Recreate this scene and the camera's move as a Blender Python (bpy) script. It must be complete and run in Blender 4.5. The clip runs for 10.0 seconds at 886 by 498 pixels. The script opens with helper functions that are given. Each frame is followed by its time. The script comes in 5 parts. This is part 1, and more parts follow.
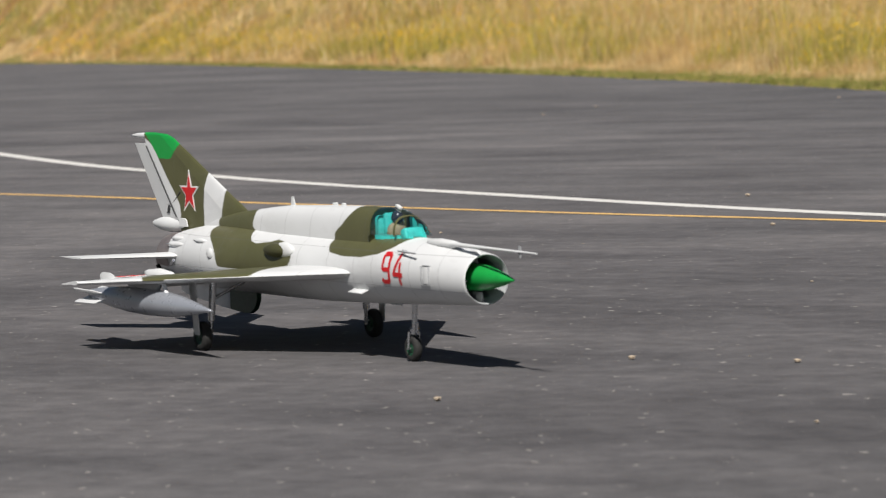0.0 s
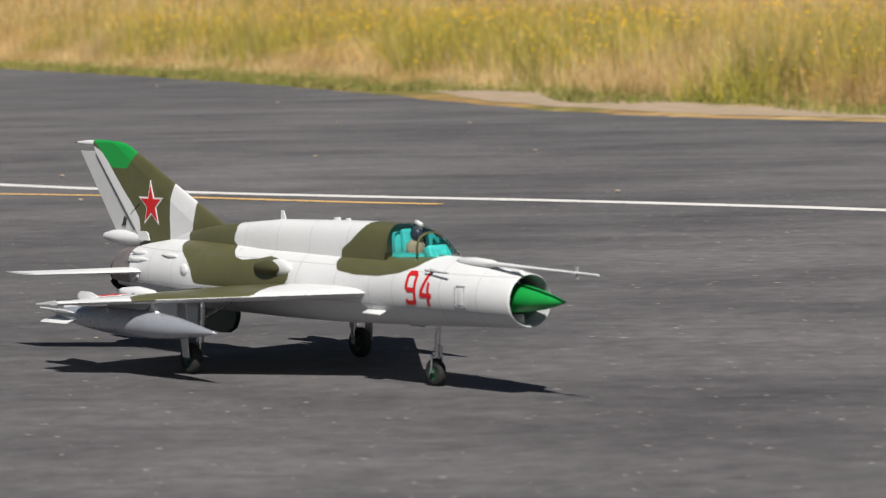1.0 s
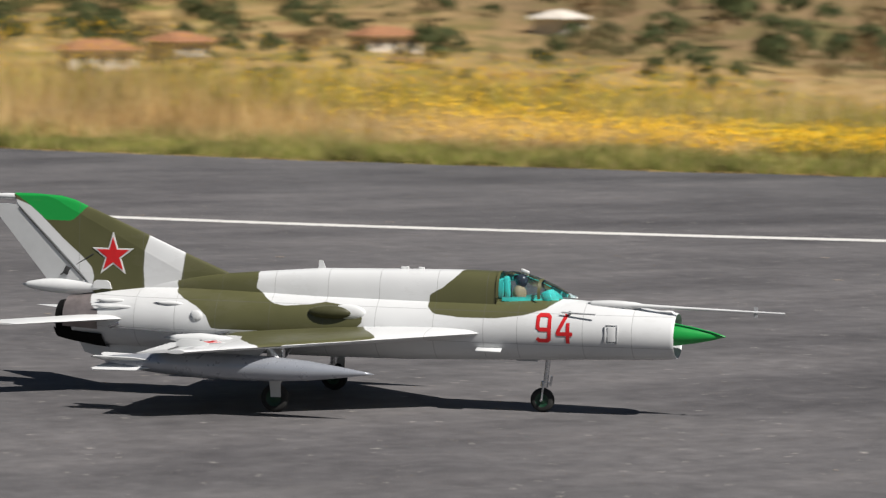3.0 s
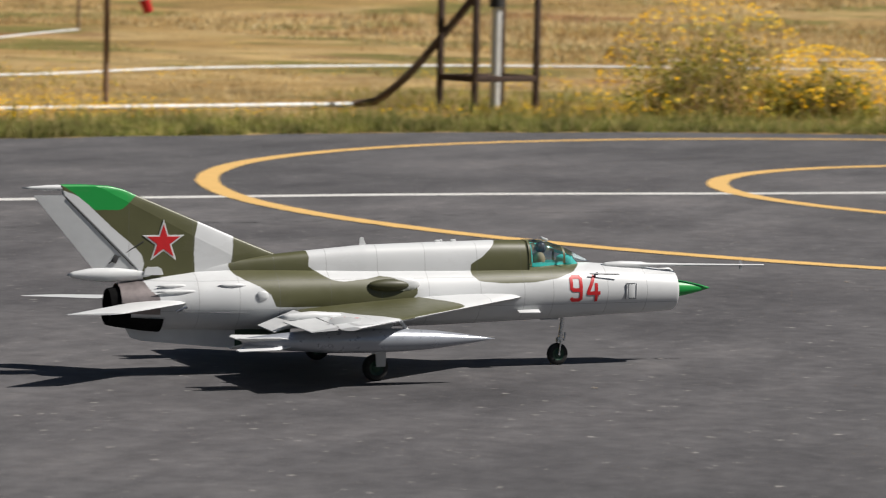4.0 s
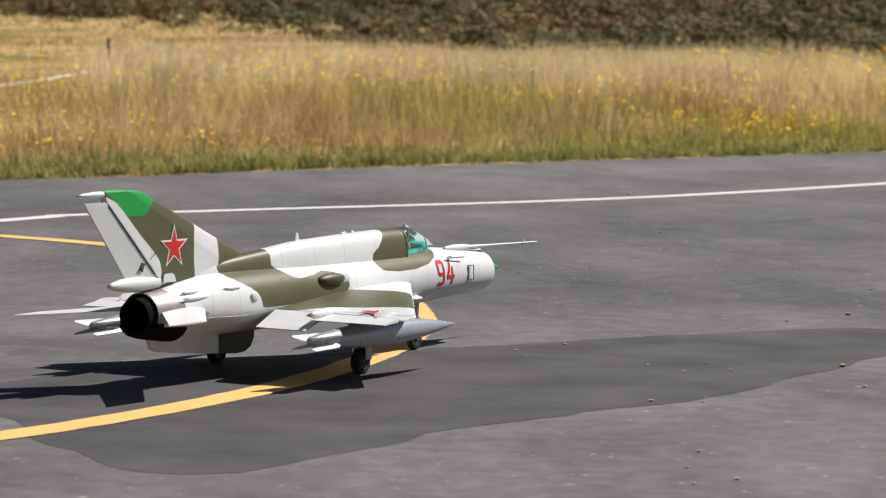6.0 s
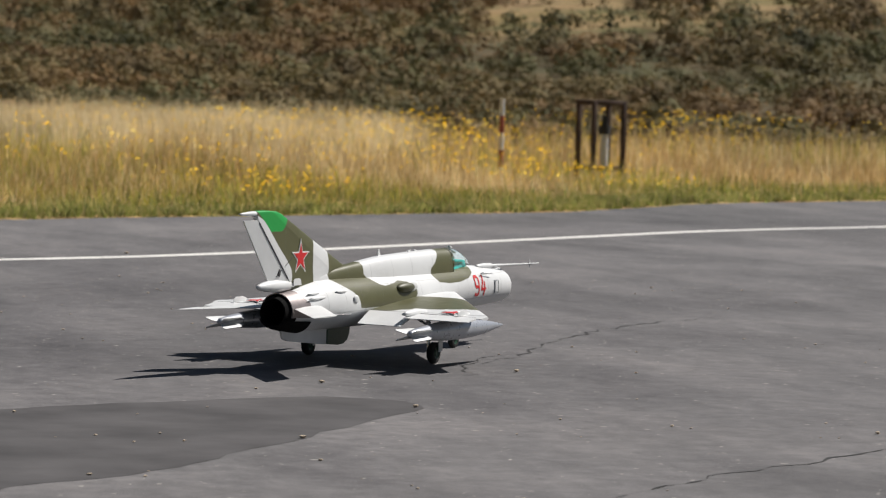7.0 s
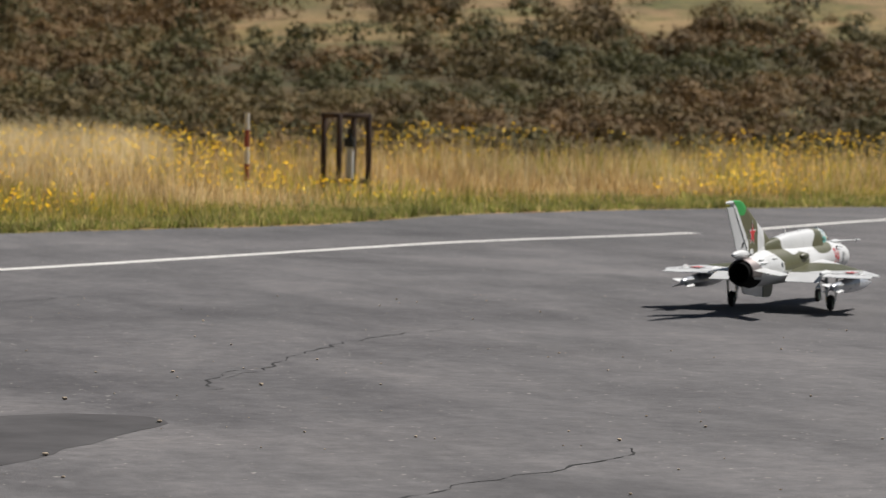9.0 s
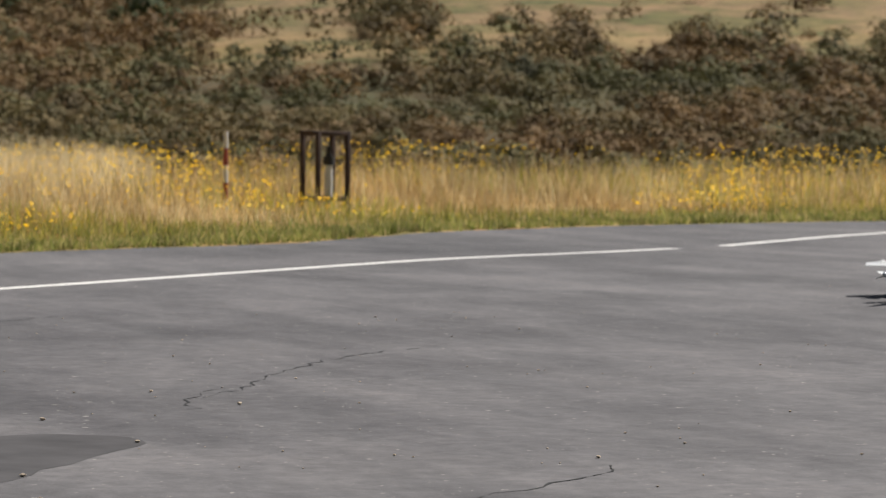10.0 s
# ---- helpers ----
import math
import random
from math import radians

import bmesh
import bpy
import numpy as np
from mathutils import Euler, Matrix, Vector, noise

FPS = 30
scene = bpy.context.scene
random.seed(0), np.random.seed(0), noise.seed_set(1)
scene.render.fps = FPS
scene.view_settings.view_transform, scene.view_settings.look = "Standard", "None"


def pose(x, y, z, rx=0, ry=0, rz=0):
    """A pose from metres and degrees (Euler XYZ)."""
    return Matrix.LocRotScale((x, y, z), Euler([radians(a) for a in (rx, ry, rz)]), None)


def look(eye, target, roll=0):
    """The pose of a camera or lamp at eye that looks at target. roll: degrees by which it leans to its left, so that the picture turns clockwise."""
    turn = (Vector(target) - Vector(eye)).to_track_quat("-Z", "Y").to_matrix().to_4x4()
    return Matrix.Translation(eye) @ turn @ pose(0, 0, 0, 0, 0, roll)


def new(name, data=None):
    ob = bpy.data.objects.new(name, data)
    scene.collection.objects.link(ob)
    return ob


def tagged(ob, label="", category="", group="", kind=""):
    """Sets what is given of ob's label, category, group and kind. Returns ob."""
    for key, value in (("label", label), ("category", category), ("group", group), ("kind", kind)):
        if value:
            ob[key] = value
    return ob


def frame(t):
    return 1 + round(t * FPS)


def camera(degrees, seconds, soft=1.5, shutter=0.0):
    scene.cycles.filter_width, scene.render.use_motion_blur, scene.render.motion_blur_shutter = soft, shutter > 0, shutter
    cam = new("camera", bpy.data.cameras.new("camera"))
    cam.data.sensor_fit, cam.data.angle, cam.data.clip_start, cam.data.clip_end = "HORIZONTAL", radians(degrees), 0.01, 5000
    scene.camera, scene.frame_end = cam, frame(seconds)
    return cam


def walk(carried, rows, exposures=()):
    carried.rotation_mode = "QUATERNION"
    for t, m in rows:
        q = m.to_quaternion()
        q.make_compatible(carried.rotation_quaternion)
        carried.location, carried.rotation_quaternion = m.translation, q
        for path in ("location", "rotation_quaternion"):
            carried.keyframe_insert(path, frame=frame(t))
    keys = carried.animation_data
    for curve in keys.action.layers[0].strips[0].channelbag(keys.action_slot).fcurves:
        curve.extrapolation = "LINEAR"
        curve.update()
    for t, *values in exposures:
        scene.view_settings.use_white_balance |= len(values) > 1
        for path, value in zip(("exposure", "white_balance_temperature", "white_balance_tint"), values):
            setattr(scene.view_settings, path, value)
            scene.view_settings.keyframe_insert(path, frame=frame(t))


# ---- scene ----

# ---------------------------------------------------------------- camera
cam = camera(14.9, 10.0, soft=1.1, shutter=0.12)
cam.data.dof.use_dof = True
cam.data.dof.focus_distance = 13.5
cam.data.dof.aperture_fstop = 7.0
CAM_ROWS = [
    (0, -2.879, 9.700, 1.024, -23.665, -3.599, -1.699),
    (0.5, -2.206, 8.096, 1.087, -19.510, -3.710, -1.642),
    (1, -1.755, 6.745, 1.147, -12.419, -4.164, -1.470),
    (1.5, -1.164, 4.302, 1.232, -6.657, -4.567, -1.188),
    (2, -1.409, 1.685, 1.293, 3.348, -4.798, -0.470),
    (2.5, -1.882, -1.352, 1.449, 13.441, -4.720, 0.552),
    (2.7, -2.213, -2.578, 1.498, 17.975, -4.578, 0.201),
    (3.8, -5.275, -0.677, 1.573, 66.816, -5.004, 2.298),
    (4, -5.190, -0.897, 1.568, 70.135, -4.983, 1.269),
    (4.3, -5.060, -1.523, 1.639, 75.710, -4.799, 0.710),
    (4.5, -4.018, -1.557, 1.647, 80.192, -4.997, 2.114),
    (4.8, -2.286, -1.482, 1.590, 83.896, -5.354, 1.391),
    (5, -1.124, -1.429, 1.545, 86.886, -5.553, 1.543),
    (5.2, 0.140, -1.499, 1.509, 89.855, -5.021, 1.769),
    (6.5, 4.137, -3.011, 1.275, 101.496, -3.797, 0.353),
    (7, 4.152, -3.031, 1.301, 105.467, -2.915, 1.664),
    (7.5, 4.176, -3.047, 1.295, 108.093, -2.712, 0.832),
    (8, 4.174, -3.048, 1.298, 109.169, -2.260, 1.068),
    (8.5, 4.143, -3.040, 1.306, 109.741, -2.109, 1.507),
    (9, 4.126, -3.054, 1.300, 109.702, -2.589, 1.050),
    (9.5, 4.131, -3.051, 1.306, 110.108, -2.477, 1.107),
    (10, 4.142, -3.072, 1.303, 110.028, -2.299, 0.698),
]


def cam_pose(x, y, z, heading, tilt, lean):
    """Camera pose from a compass heading (clockwise from +y), a tilt and a lean in degrees."""
    return pose(x, y, z, 90 + tilt, 0, -heading) @ pose(0, 0, 0, 0, 0, lean)


# ---------------------------------------------------------------- light
SUN_DIR = Vector((0.22, -0.80, 1.0)).normalized()   # towards the sun
world = bpy.data.worlds.new("sky")
scene.world = world
world.use_nodes = True
wn = world.node_tree
sky = wn.nodes.new("ShaderNodeTexSky")
sky.sky_type = "NISHITA"
sky.sun_disc = False
sky.sun_elevation = math.asin(SUN_DIR.z)
sky.sun_rotation = math.atan2(SUN_DIR.x, SUN_DIR.y)
wn.links.new(sky.outputs[0], wn.nodes["Background"].inputs[0])
wn.nodes["Background"].inputs[1].default_value = 0.026
sun = new("sun", bpy.data.lights.new("sun", "SUN"))
sun.data.energy = 5.0
sun.data.angle = radians(0.53)
sun.data.color = (1.0, 0.955, 0.905)
sun.matrix_world = look(SUN_DIR * 50, (0, 0, 0))
scene.view_settings.exposure = 0.0


# ---------------------------------------------------------------- materials
class Mat:
    """A small builder for node materials."""

    def __init__(self, name, rough=0.6, metal=0.0, spec=0.5):
        self.m = bpy.data.materials.new(name)
        self.m.use_nodes = True
        self.t = self.m.node_tree
        self.p = self.t.nodes["Principled BSDF"]
        self.p.inputs["Roughness"].default_value = rough
        self.p.inputs["Metallic"].default_value = metal
        self.p.inputs["Specular IOR Level"].default_value = spec
        self._c = None

    def node(self, kind, **kw):
        n = self.t.nodes.new(kind)
        for k, v in kw.items():
            n.inputs[k].default_value = v
        return n

    def link(self, a, b):
        self.t.links.new(a, b)

    def coords(self, scale=(1, 1, 1)):
        if self._c is None:
            self._c = self.t.nodes.new("ShaderNodeTexCoord")
        mp = self.node("ShaderNodeMapping", Scale=scale)
        self.link(self._c.outputs["Object"], mp.inputs["Vector"])
        return mp.outputs["Vector"]

    def noise(self, scale, detail=4.0, rough=0.55, stretch=(1, 1, 1)):
        n = self.node("ShaderNodeTexNoise", Scale=scale, Detail=detail, Roughness=rough)
        self.link(self.coords(stretch), n.inputs["Vector"])
        return n.outputs["Fac"]

    def math(self, op, a, b=None, c=None):
        n = self.t.nodes.new("ShaderNodeMath")
        n.operation = op
        for i, v in enumerate((a, b, c)):
            if v is None:
                continue
            if isinstance(v, (int, float)):
                n.inputs[i].default_value = v
            else:
                self.link(v, n.inputs[i])
        return n.outputs[0]

    def ramp(self, fac, stops):
        r = self.t.nodes.new("ShaderNodeValToRGB")
        el = r.color_ramp.elements
        while len(el) < len(stops):
            el.new(0.5)
        for e, (pos, col) in zip(el, stops):
            e.position = pos
            e.color = (*col, 1) if len(col) == 3 else col
        self.link(fac, r.inputs[0])
        return r.outputs[0]

    def mix(self, fac, a, b, mode="MIX"):
        n = self.t.nodes.new("ShaderNodeMix")
        n.data_type = "RGBA"
        n.blend_type = mode
        for sock, v in ((n.inputs[0], fac), (n.inputs[6], a), (n.inputs[7], b)):
            if isinstance(v, (int, float)):
                sock.default_value = v
            elif isinstance(v, tuple):
                sock.default_value = (*v, 1) if len(v) == 3 else v
            else:
                self.link(v, sock)
        return n.outputs[2]

    def color(self, v):
        if isinstance(v, tuple):
            self.p.inputs["Base Color"].default_value = (*v, 1)
        else:
            self.link(v, self.p.inputs["Base Color"])
        return self

    def rough(self, fac, lo, hi):
        self.link(self.math("MULTIPLY_ADD", fac, hi - lo, lo), self.p.inputs["Roughness"])
        return self

    def bump(self, h, strength, dist=0.01):
        b = self.node("ShaderNodeBump", Strength=strength, Distance=dist)
        self.link(h, b.inputs["Height"])
        self.link(b.outputs[0], self.p.inputs["Normal"])
        return self


def simple(name, col, rough=0.5, metal=0.0, var=0.12, scale=30.0, spec=0.5):
    m = Mat(name, rough, metal, spec)
    dark = tuple(c * (1 - var) for c in col)
    lite = tuple(min(1, c * (1 + var)) for c in col)
    f = m.noise(scale)
    m.color(m.ramp(f, [(0.3, dark), (0.7, lite)]))
    m.rough(m.noise(scale * 3), max(0.02, rough - 0.1), min(1, rough + 0.1))
    return m.m


WHITE = (0.58, 0.59, 0.59)
OLIVE = (0.08, 0.08, 0.033)
GREEN = (0.008, 0.26, 0.045)
RED = (0.50, 0.012, 0.015)


def camo_paint():
    """Airframe paint: white-grey, olive and green fields kept as signed distances on the mesh, with panel lines and grime."""
    m = Mat("airframe_paint", 0.42)
    col = WHITE
    col = m.mix(m.noise(5.0, 3), (0.53, 0.54, 0.545), (0.62, 0.63, 0.63))
    ol = m.mix(m.noise(9.0, 3), (0.066, 0.066, 0.027), (0.094, 0.093, 0.040))
    for name, c in (("olive", ol), ("green", GREEN), ("metal", (0.19, 0.17, 0.155))):
        a = m.t.nodes.new("ShaderNodeAttribute")
        a.attribute_name = name
        wob = m.math("MULTIPLY_ADD", m.noise(60.0, 2), 0.004, -0.002)
        d = m.math("ADD", a.outputs["Fac"], wob)
        f = m.math("MULTIPLY_ADD", d, 400.0, 0.5)
        f.node.use_clamp = True
        col = m.mix(f, col, c)
    x = m.t.nodes.new("ShaderNodeSeparateXYZ")
    m.link(m.coords(), x.inputs[0])
    lines = None
    for x0 in (-0.855, -0.61, -0.455, -0.30, -0.10, 0.10, 0.29, 0.50, 0.68, 0.80, 1.03, 1.20):
        k = m.math("COMPARE", x.outputs[0], x0, 0.0011)
        lines = k if lines is None else m.math("MAXIMUM", lines, k)
    for z0 in (0.352, 0.245):
        lines = m.math("MAXIMUM", lines, m.math("COMPARE", x.outputs[2], z0, 0.0009))
    col = m.mix(m.math("MULTIPLY", lines, 0.42), col, (0.10, 0.10, 0.10))
    grime = m.noise(3.0, 6, 0.7, (1, 1, 3))
    col = m.mix(m.math("MULTIPLY", m.math("GREATER_THAN", grime, 0.56), 0.05), col, (0.2, 0.18, 0.15))
    m.color(col)
    m.rough(m.noise(20.0), 0.32, 0.5)
    m.bump(lines, 0.25, -0.0015)
    return m.m


M_CAMO = camo_paint()
M_WHITE = simple("white_paint", WHITE, 0.42, var=0.05, scale=12)
M_OLIVE = simple("olive_paint", OLIVE, 0.45, var=0.15, scale=15)
M_OLIVE_DARK = simple("dark_olive_paint", (0.050, 0.050, 0.020), 0.5, var=0.15, scale=15)
M_GREEN = simple("green_paint", GREEN, 0.38, var=0.12, scale=20)
M_DKGREEN = simple("dark_green_paint", (0.006, 0.040, 0.018), 0.45, var=0.15, scale=20)
M_RED = simple("red_marking", RED, 0.45, var=0.1)
M_GREY = simple("grey_paint", (0.33, 0.34, 0.35), 0.4, var=0.08, scale=14)
M_SILVER = simple("silver_paint", (0.37, 0.39, 0.43), 0.30, 0.45, var=0.06, scale=14)
M_METAL = simple("burnt_metal", (0.23, 0.20, 0.195), 0.45, 0.55, var=0.25, scale=18)
M_BLACK = simple("soot_black", (0.008, 0.008, 0.008), 0.9, var=0.3, spec=0.05)
M_RUBBER = simple("rubber", (0.016, 0.016, 0.015), 0.85, var=0.3, scale=60)
M_CHROME = simple("oleo_metal", (0.55, 0.56, 0.58), 0.25, 0.9, var=0.1)
M_CYAN = simple("cockpit_turquoise", (0.045, 0.50, 0.46), 0.5, var=0.15)
M_DARK = simple("dark_line", (0.03, 0.03, 0.03), 0.7)
M_HELMET = simple("helmet", (0.03, 0.035, 0.05), 0.25, var=0.1)
M_TAN = simple("suit_cloth", (0.30, 0.24, 0.15), 0.9, var=0.2)


def glass_material():
    """Thin clear acrylic: mostly see-through, with a mirror gloss that grows at grazing angles."""
    m = Mat("canopy_glass", 0.03)
    tr = m.node("ShaderNodeBsdfTransparent", Color=(0.78, 0.86, 0.89, 1))
    gl = m.node("ShaderNodeBsdfGlossy", Color=(1, 1, 1, 1), Roughness=0.04)
    fr = m.node("ShaderNodeFresnel", IOR=2.1)
    mx = m.t.nodes.new("ShaderNodeMixShader")
    m.link(fr.outputs[0], mx.inputs[0])
    m.link(tr.outputs[0], mx.inputs[1])
    m.link(gl.outputs[0], mx.inputs[2])
    m.link(mx.outputs[0], m.t.nodes["Material Output"].inputs["Surface"])
    return m.m


M_GLASS = glass_material()


def asphalt_material():
    m = Mat("asphalt", 0.85, spec=0.3)
    big = m.noise(0.09, 5, 0.6, (1.0, 1.0, 1))
    streak = m.noise(0.45, 7, 0.72)
    roll = m.node("ShaderNodeMapping", Rotation=(0, 0, radians(43)), Scale=(0.4, 1.3, 1))
    m.link(m._c.outputs["Object"], roll.inputs["Vector"])
    lanes = m.node("ShaderNodeTexNoise", Scale=1.0, Detail=7.0, Roughness=0.65)
    m.link(roll.outputs[0], lanes.inputs["Vector"])
    fine = m.noise(9.0, 5, 0.7)
    grain = m.noise(120.0, 3, 0.7)
    c = m.ramp(big, [(0.32, (0.079, 0.077, 0.080)), (0.50, (0.101, 0.097, 0.100)), (0.68, (0.128, 0.123, 0.125))])
    c = m.mix(0.95, c, m.ramp(streak, [(0.3, (0.60, 0.60, 0.61)), (0.52, (1, 1, 1)), (0.75, (1.35, 1.33, 1.30))]), "MULTIPLY")
    c = m.mix(0.8, c, m.ramp(lanes.outputs["Fac"], [(0.32, (0.62, 0.62, 0.63)), (0.5, (1, 1, 1)), (0.70, (1.35, 1.33, 1.30))]), "MULTIPLY")
    speck = m.noise(22.0, 2, 0.5)
    c = m.mix(m.math("MULTIPLY", m.math("GREATER_THAN", speck, 0.71), 0.8), c, (0.34, 0.32, 0.29))
    c = m.mix(0.9, c, m.ramp(fine, [(0.3, (0.72, 0.72, 0.72)), (0.7, (1.28, 1.28, 1.27))]), "MULTIPLY")
    c = m.mix(m.math("MULTIPLY", m.math("GREATER_THAN", grain, 0.63), 0.55), c, (0.20, 0.19, 0.18))
    m.color(c)
    m.rough(fine, 0.74, 0.95)
    m.bump(grain, 0.5, 0.004)
    return m.m


def road_paint(name, col, wear):
    m = Mat(name, 0.75, spec=0.3)
    f = m.noise(5.0, 6, 0.7)
    g = m.noise(45.0, 4, 0.7)
    c = m.mix(m.math("GREATER_THAN", m.math("MULTIPLY_ADD", g, 0.55, m.math("MULTIPLY", f, 0.6)), wear),
              tuple(col), (0.10, 0.095, 0.09))
    c = m.mix(0.35, c, m.ramp(f, [(0.3, (0.7, 0.7, 0.7)), (0.7, (1.1, 1.1, 1.1))]), "MULTIPLY")
    m.color(c)
    return m.m


M_ASPHALT = asphalt_material()
M_LINE_W = road_paint("white_line_paint", (0.62, 0.61, 0.58), 0.70)
M_LINE_Y = road_paint("yellow_line_paint", (0.68, 0.43, 0.15), 0.72)
M_PATCH = simple("asphalt_patch_mat", (0.060, 0.057, 0.058), 0.85, var=0.35, scale=2.0, spec=0.3)
M_STAIN = simple("asphalt_stain_mat", (0.084, 0.080, 0.083), 0.85, var=0.35, scale=1.5, spec=0.3)
M_CRACK = simple("crack_dark", (0.012, 0.012, 0.012), 0.9)


def soil_material():
    """Mown and dry field: broad patches of straw, russet and olive, with tufts and bare spots."""
    m = Mat("dry_soil", 0.95, spec=0.2)
    a = m.noise(0.10, 5, 0.62)
    g = m.noise(0.23, 4, 0.6)
    b = m.noise(2.5, 6, 0.7)
    t = m.noise(0.9, 5, 0.65)
    c = m.ramp(a, [(0.30, (0.20, 0.135, 0.05)), (0.44, (0.33, 0.215, 0.085)), (0.55, (0.40, 0.285, 0.13)), (0.64, (0.22, 0.105, 0.048)), (0.74, (0.27, 0.17, 0.07))])
    c = m.mix(m.ramp(g, [(0.50, (0, 0, 0)), (0.60, (0.9, 0.9, 0.9))]), c, (0.145, 0.135, 0.035))
    # brown-olive litter under the eastern slope's scrub, its colour darkened for shade between bushes
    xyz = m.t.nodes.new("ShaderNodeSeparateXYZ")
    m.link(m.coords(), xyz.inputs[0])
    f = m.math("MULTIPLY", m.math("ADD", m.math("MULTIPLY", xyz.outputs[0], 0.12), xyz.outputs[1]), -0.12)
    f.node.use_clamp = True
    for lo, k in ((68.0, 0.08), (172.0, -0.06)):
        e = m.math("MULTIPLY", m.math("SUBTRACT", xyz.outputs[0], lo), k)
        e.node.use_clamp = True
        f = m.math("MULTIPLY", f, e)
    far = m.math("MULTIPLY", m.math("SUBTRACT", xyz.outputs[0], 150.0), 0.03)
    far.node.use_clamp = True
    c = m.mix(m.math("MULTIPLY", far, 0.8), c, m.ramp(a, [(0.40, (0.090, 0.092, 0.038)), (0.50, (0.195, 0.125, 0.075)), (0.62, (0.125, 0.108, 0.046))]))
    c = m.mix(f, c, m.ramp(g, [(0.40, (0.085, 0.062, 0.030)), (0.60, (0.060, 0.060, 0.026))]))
    c = m.mix(0.8, c, m.ramp(t, [(0.32, (0.55, 0.54, 0.50)), (0.5, (1, 1, 1)), (0.7, (1.35, 1.32, 1.22))]), "MULTIPLY")
    c = m.mix(0.5, c, m.ramp(b, [(0.3, (0.6, 0.6, 0.6)), (0.7, (1.3, 1.28, 1.2))]), "MULTIPLY")
    m.color(c)
    m.bump(b, 0.6, 0.05)
    return m.m


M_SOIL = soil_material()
M_SAND = simple("pale_dirt", (0.33, 0.255, 0.175), 0.95, var=0.2, scale=3.0, spec=0.2)


# ---------------------------------------------------------------- mesh helpers
def mesh_object(name, verts, faces, material, parent=None, label="", smooth=False):
    me = bpy.data.meshes.new(name)
    me.from_pydata([tuple(v) for v in verts], [], [tuple(f) for f in faces])
    me.materials.append(material)
    if smooth:
        me.shade_smooth()
    ob = new(name, me)
    if parent:
        ob.parent = parent
    return tagged(ob, label)


def part(name, bm, material, parent, label="", smooth=True):
    me = bpy.data.meshes.new(name)
    bmesh.ops.recalc_face_normals(bm, faces=bm.faces)
    bm.to_mesh(me)
    bm.free()
    me.materials.append(material)
    if smooth:
        me.shade_smooth()
        me.set_sharp_from_angle(angle=radians(38))
    ob = new(name, me)
    ob.parent = parent
    return tagged(ob, label)


def box_bm(bm, sx, sy, sz, m, bevel=0.0):
    r = bmesh.ops.create_cube(bm, size=1.0, matrix=m @ Matrix.Diagonal((sx, sy, sz, 1)))
    if bevel:
        es = list({e for v in r["verts"] for e in v.link_edges})
        bmesh.ops.bevel(bm, geom=es, offset=bevel, segments=2, affect="EDGES", profile=0.5)
    return bm


def rod_bm(bm, a, b, ra, rb=None, n=12):
    a, b = Vector(a), Vector(b)
    rb = ra if rb is None else rb
    q = (b - a).to_track_quat("Z", "Y").to_matrix().to_4x4()
    bmesh.ops.create_cone(bm, cap_ends=True, segments=n, radius1=ra, radius2=rb, depth=(b - a).length,
                          matrix=Matrix.Translation((a + b) / 2) @ q)
    return bm


def lathe_bm(bm, axis_rows, m, n=20):
    """Turned body along local x: rows of (x, radius)."""
    rings = []
    for x, r in axis_rows:
        if r < 1e-5:
            rings.append([bm.verts.new(m @ Vector((x, 0, 0)))])
        else:
            rings.append([bm.verts.new(m @ Vector((x, r * math.cos(2 * math.pi * k / n), r * math.sin(2 * math.pi * k / n)))) for k in range(n)])
    for a, b in zip(rings, rings[1:]):
        for k in range(n):
            j = (k + 1) % n
            if len(a) == 1:
                bm.faces.new((a[0], b[k], b[j]))
            elif len(b) == 1:
                bm.faces.new((a[k], a[j], b[0]))
            else:
                bm.faces.new((a[k], a[j], b[j], b[k]))
    return bm


def plate_bm(bm, outline, thick, m):
    """A flat plate with bevelled rim: outline of (u, v) in the local x-z plane, thickness along y."""
    n = len(outline)
    cu = sum(p[0] for p in outline) / n
    cv = sum(p[1] for p in outline) / n
    rows = []
    for y, k in ((-thick / 2, 0.97), (-thick * 0.3, 1.0), (thick * 0.3, 1.0), (thick / 2, 0.97)):
        rows.append([bm.verts.new(m @ Vector((cu + (u - cu) * k, y, cv + (v - cv) * k))) for u, v in outline])
    for a, b in zip(rows, rows[1:]):
        for k in range(n):
            j = (k + 1) % n
            bm.faces.new((a[k], a[j], b[j], b[k]))
    bm.faces.new(rows[0])
    bm.faces.new(rows[-1][::-1])
    return bm


def poly_sd(px, pz, poly):
    """Signed distance (inside positive) from points to a closed polygon, numpy arrays."""
    px, pz = np.asarray(px, float), np.asarray(pz, float)
    best = np.full(px.shape, 1e9)
    inside = np.zeros(px.shape, bool)
    n = len(poly)
    for i in range(n):
        ax, az = poly[i]
        bx, bz = poly[(i + 1) % n]
        ex, ez = bx - ax, bz - az
        t = np.clip(((px - ax) * ex + (pz - az) * ez) / (ex * ex + ez * ez + 1e-12), 0, 1)
        best = np.minimum(best, np.hypot(px - ax - t * ex, pz - az - t * ez))
        cross = (az > pz) != (bz > pz)
        xi = ax + (pz - az) * ex / (ez if abs(ez) > 1e-12 else 1e-12)
        inside ^= cross & (px < xi)
    return np.where(inside, best, -best)


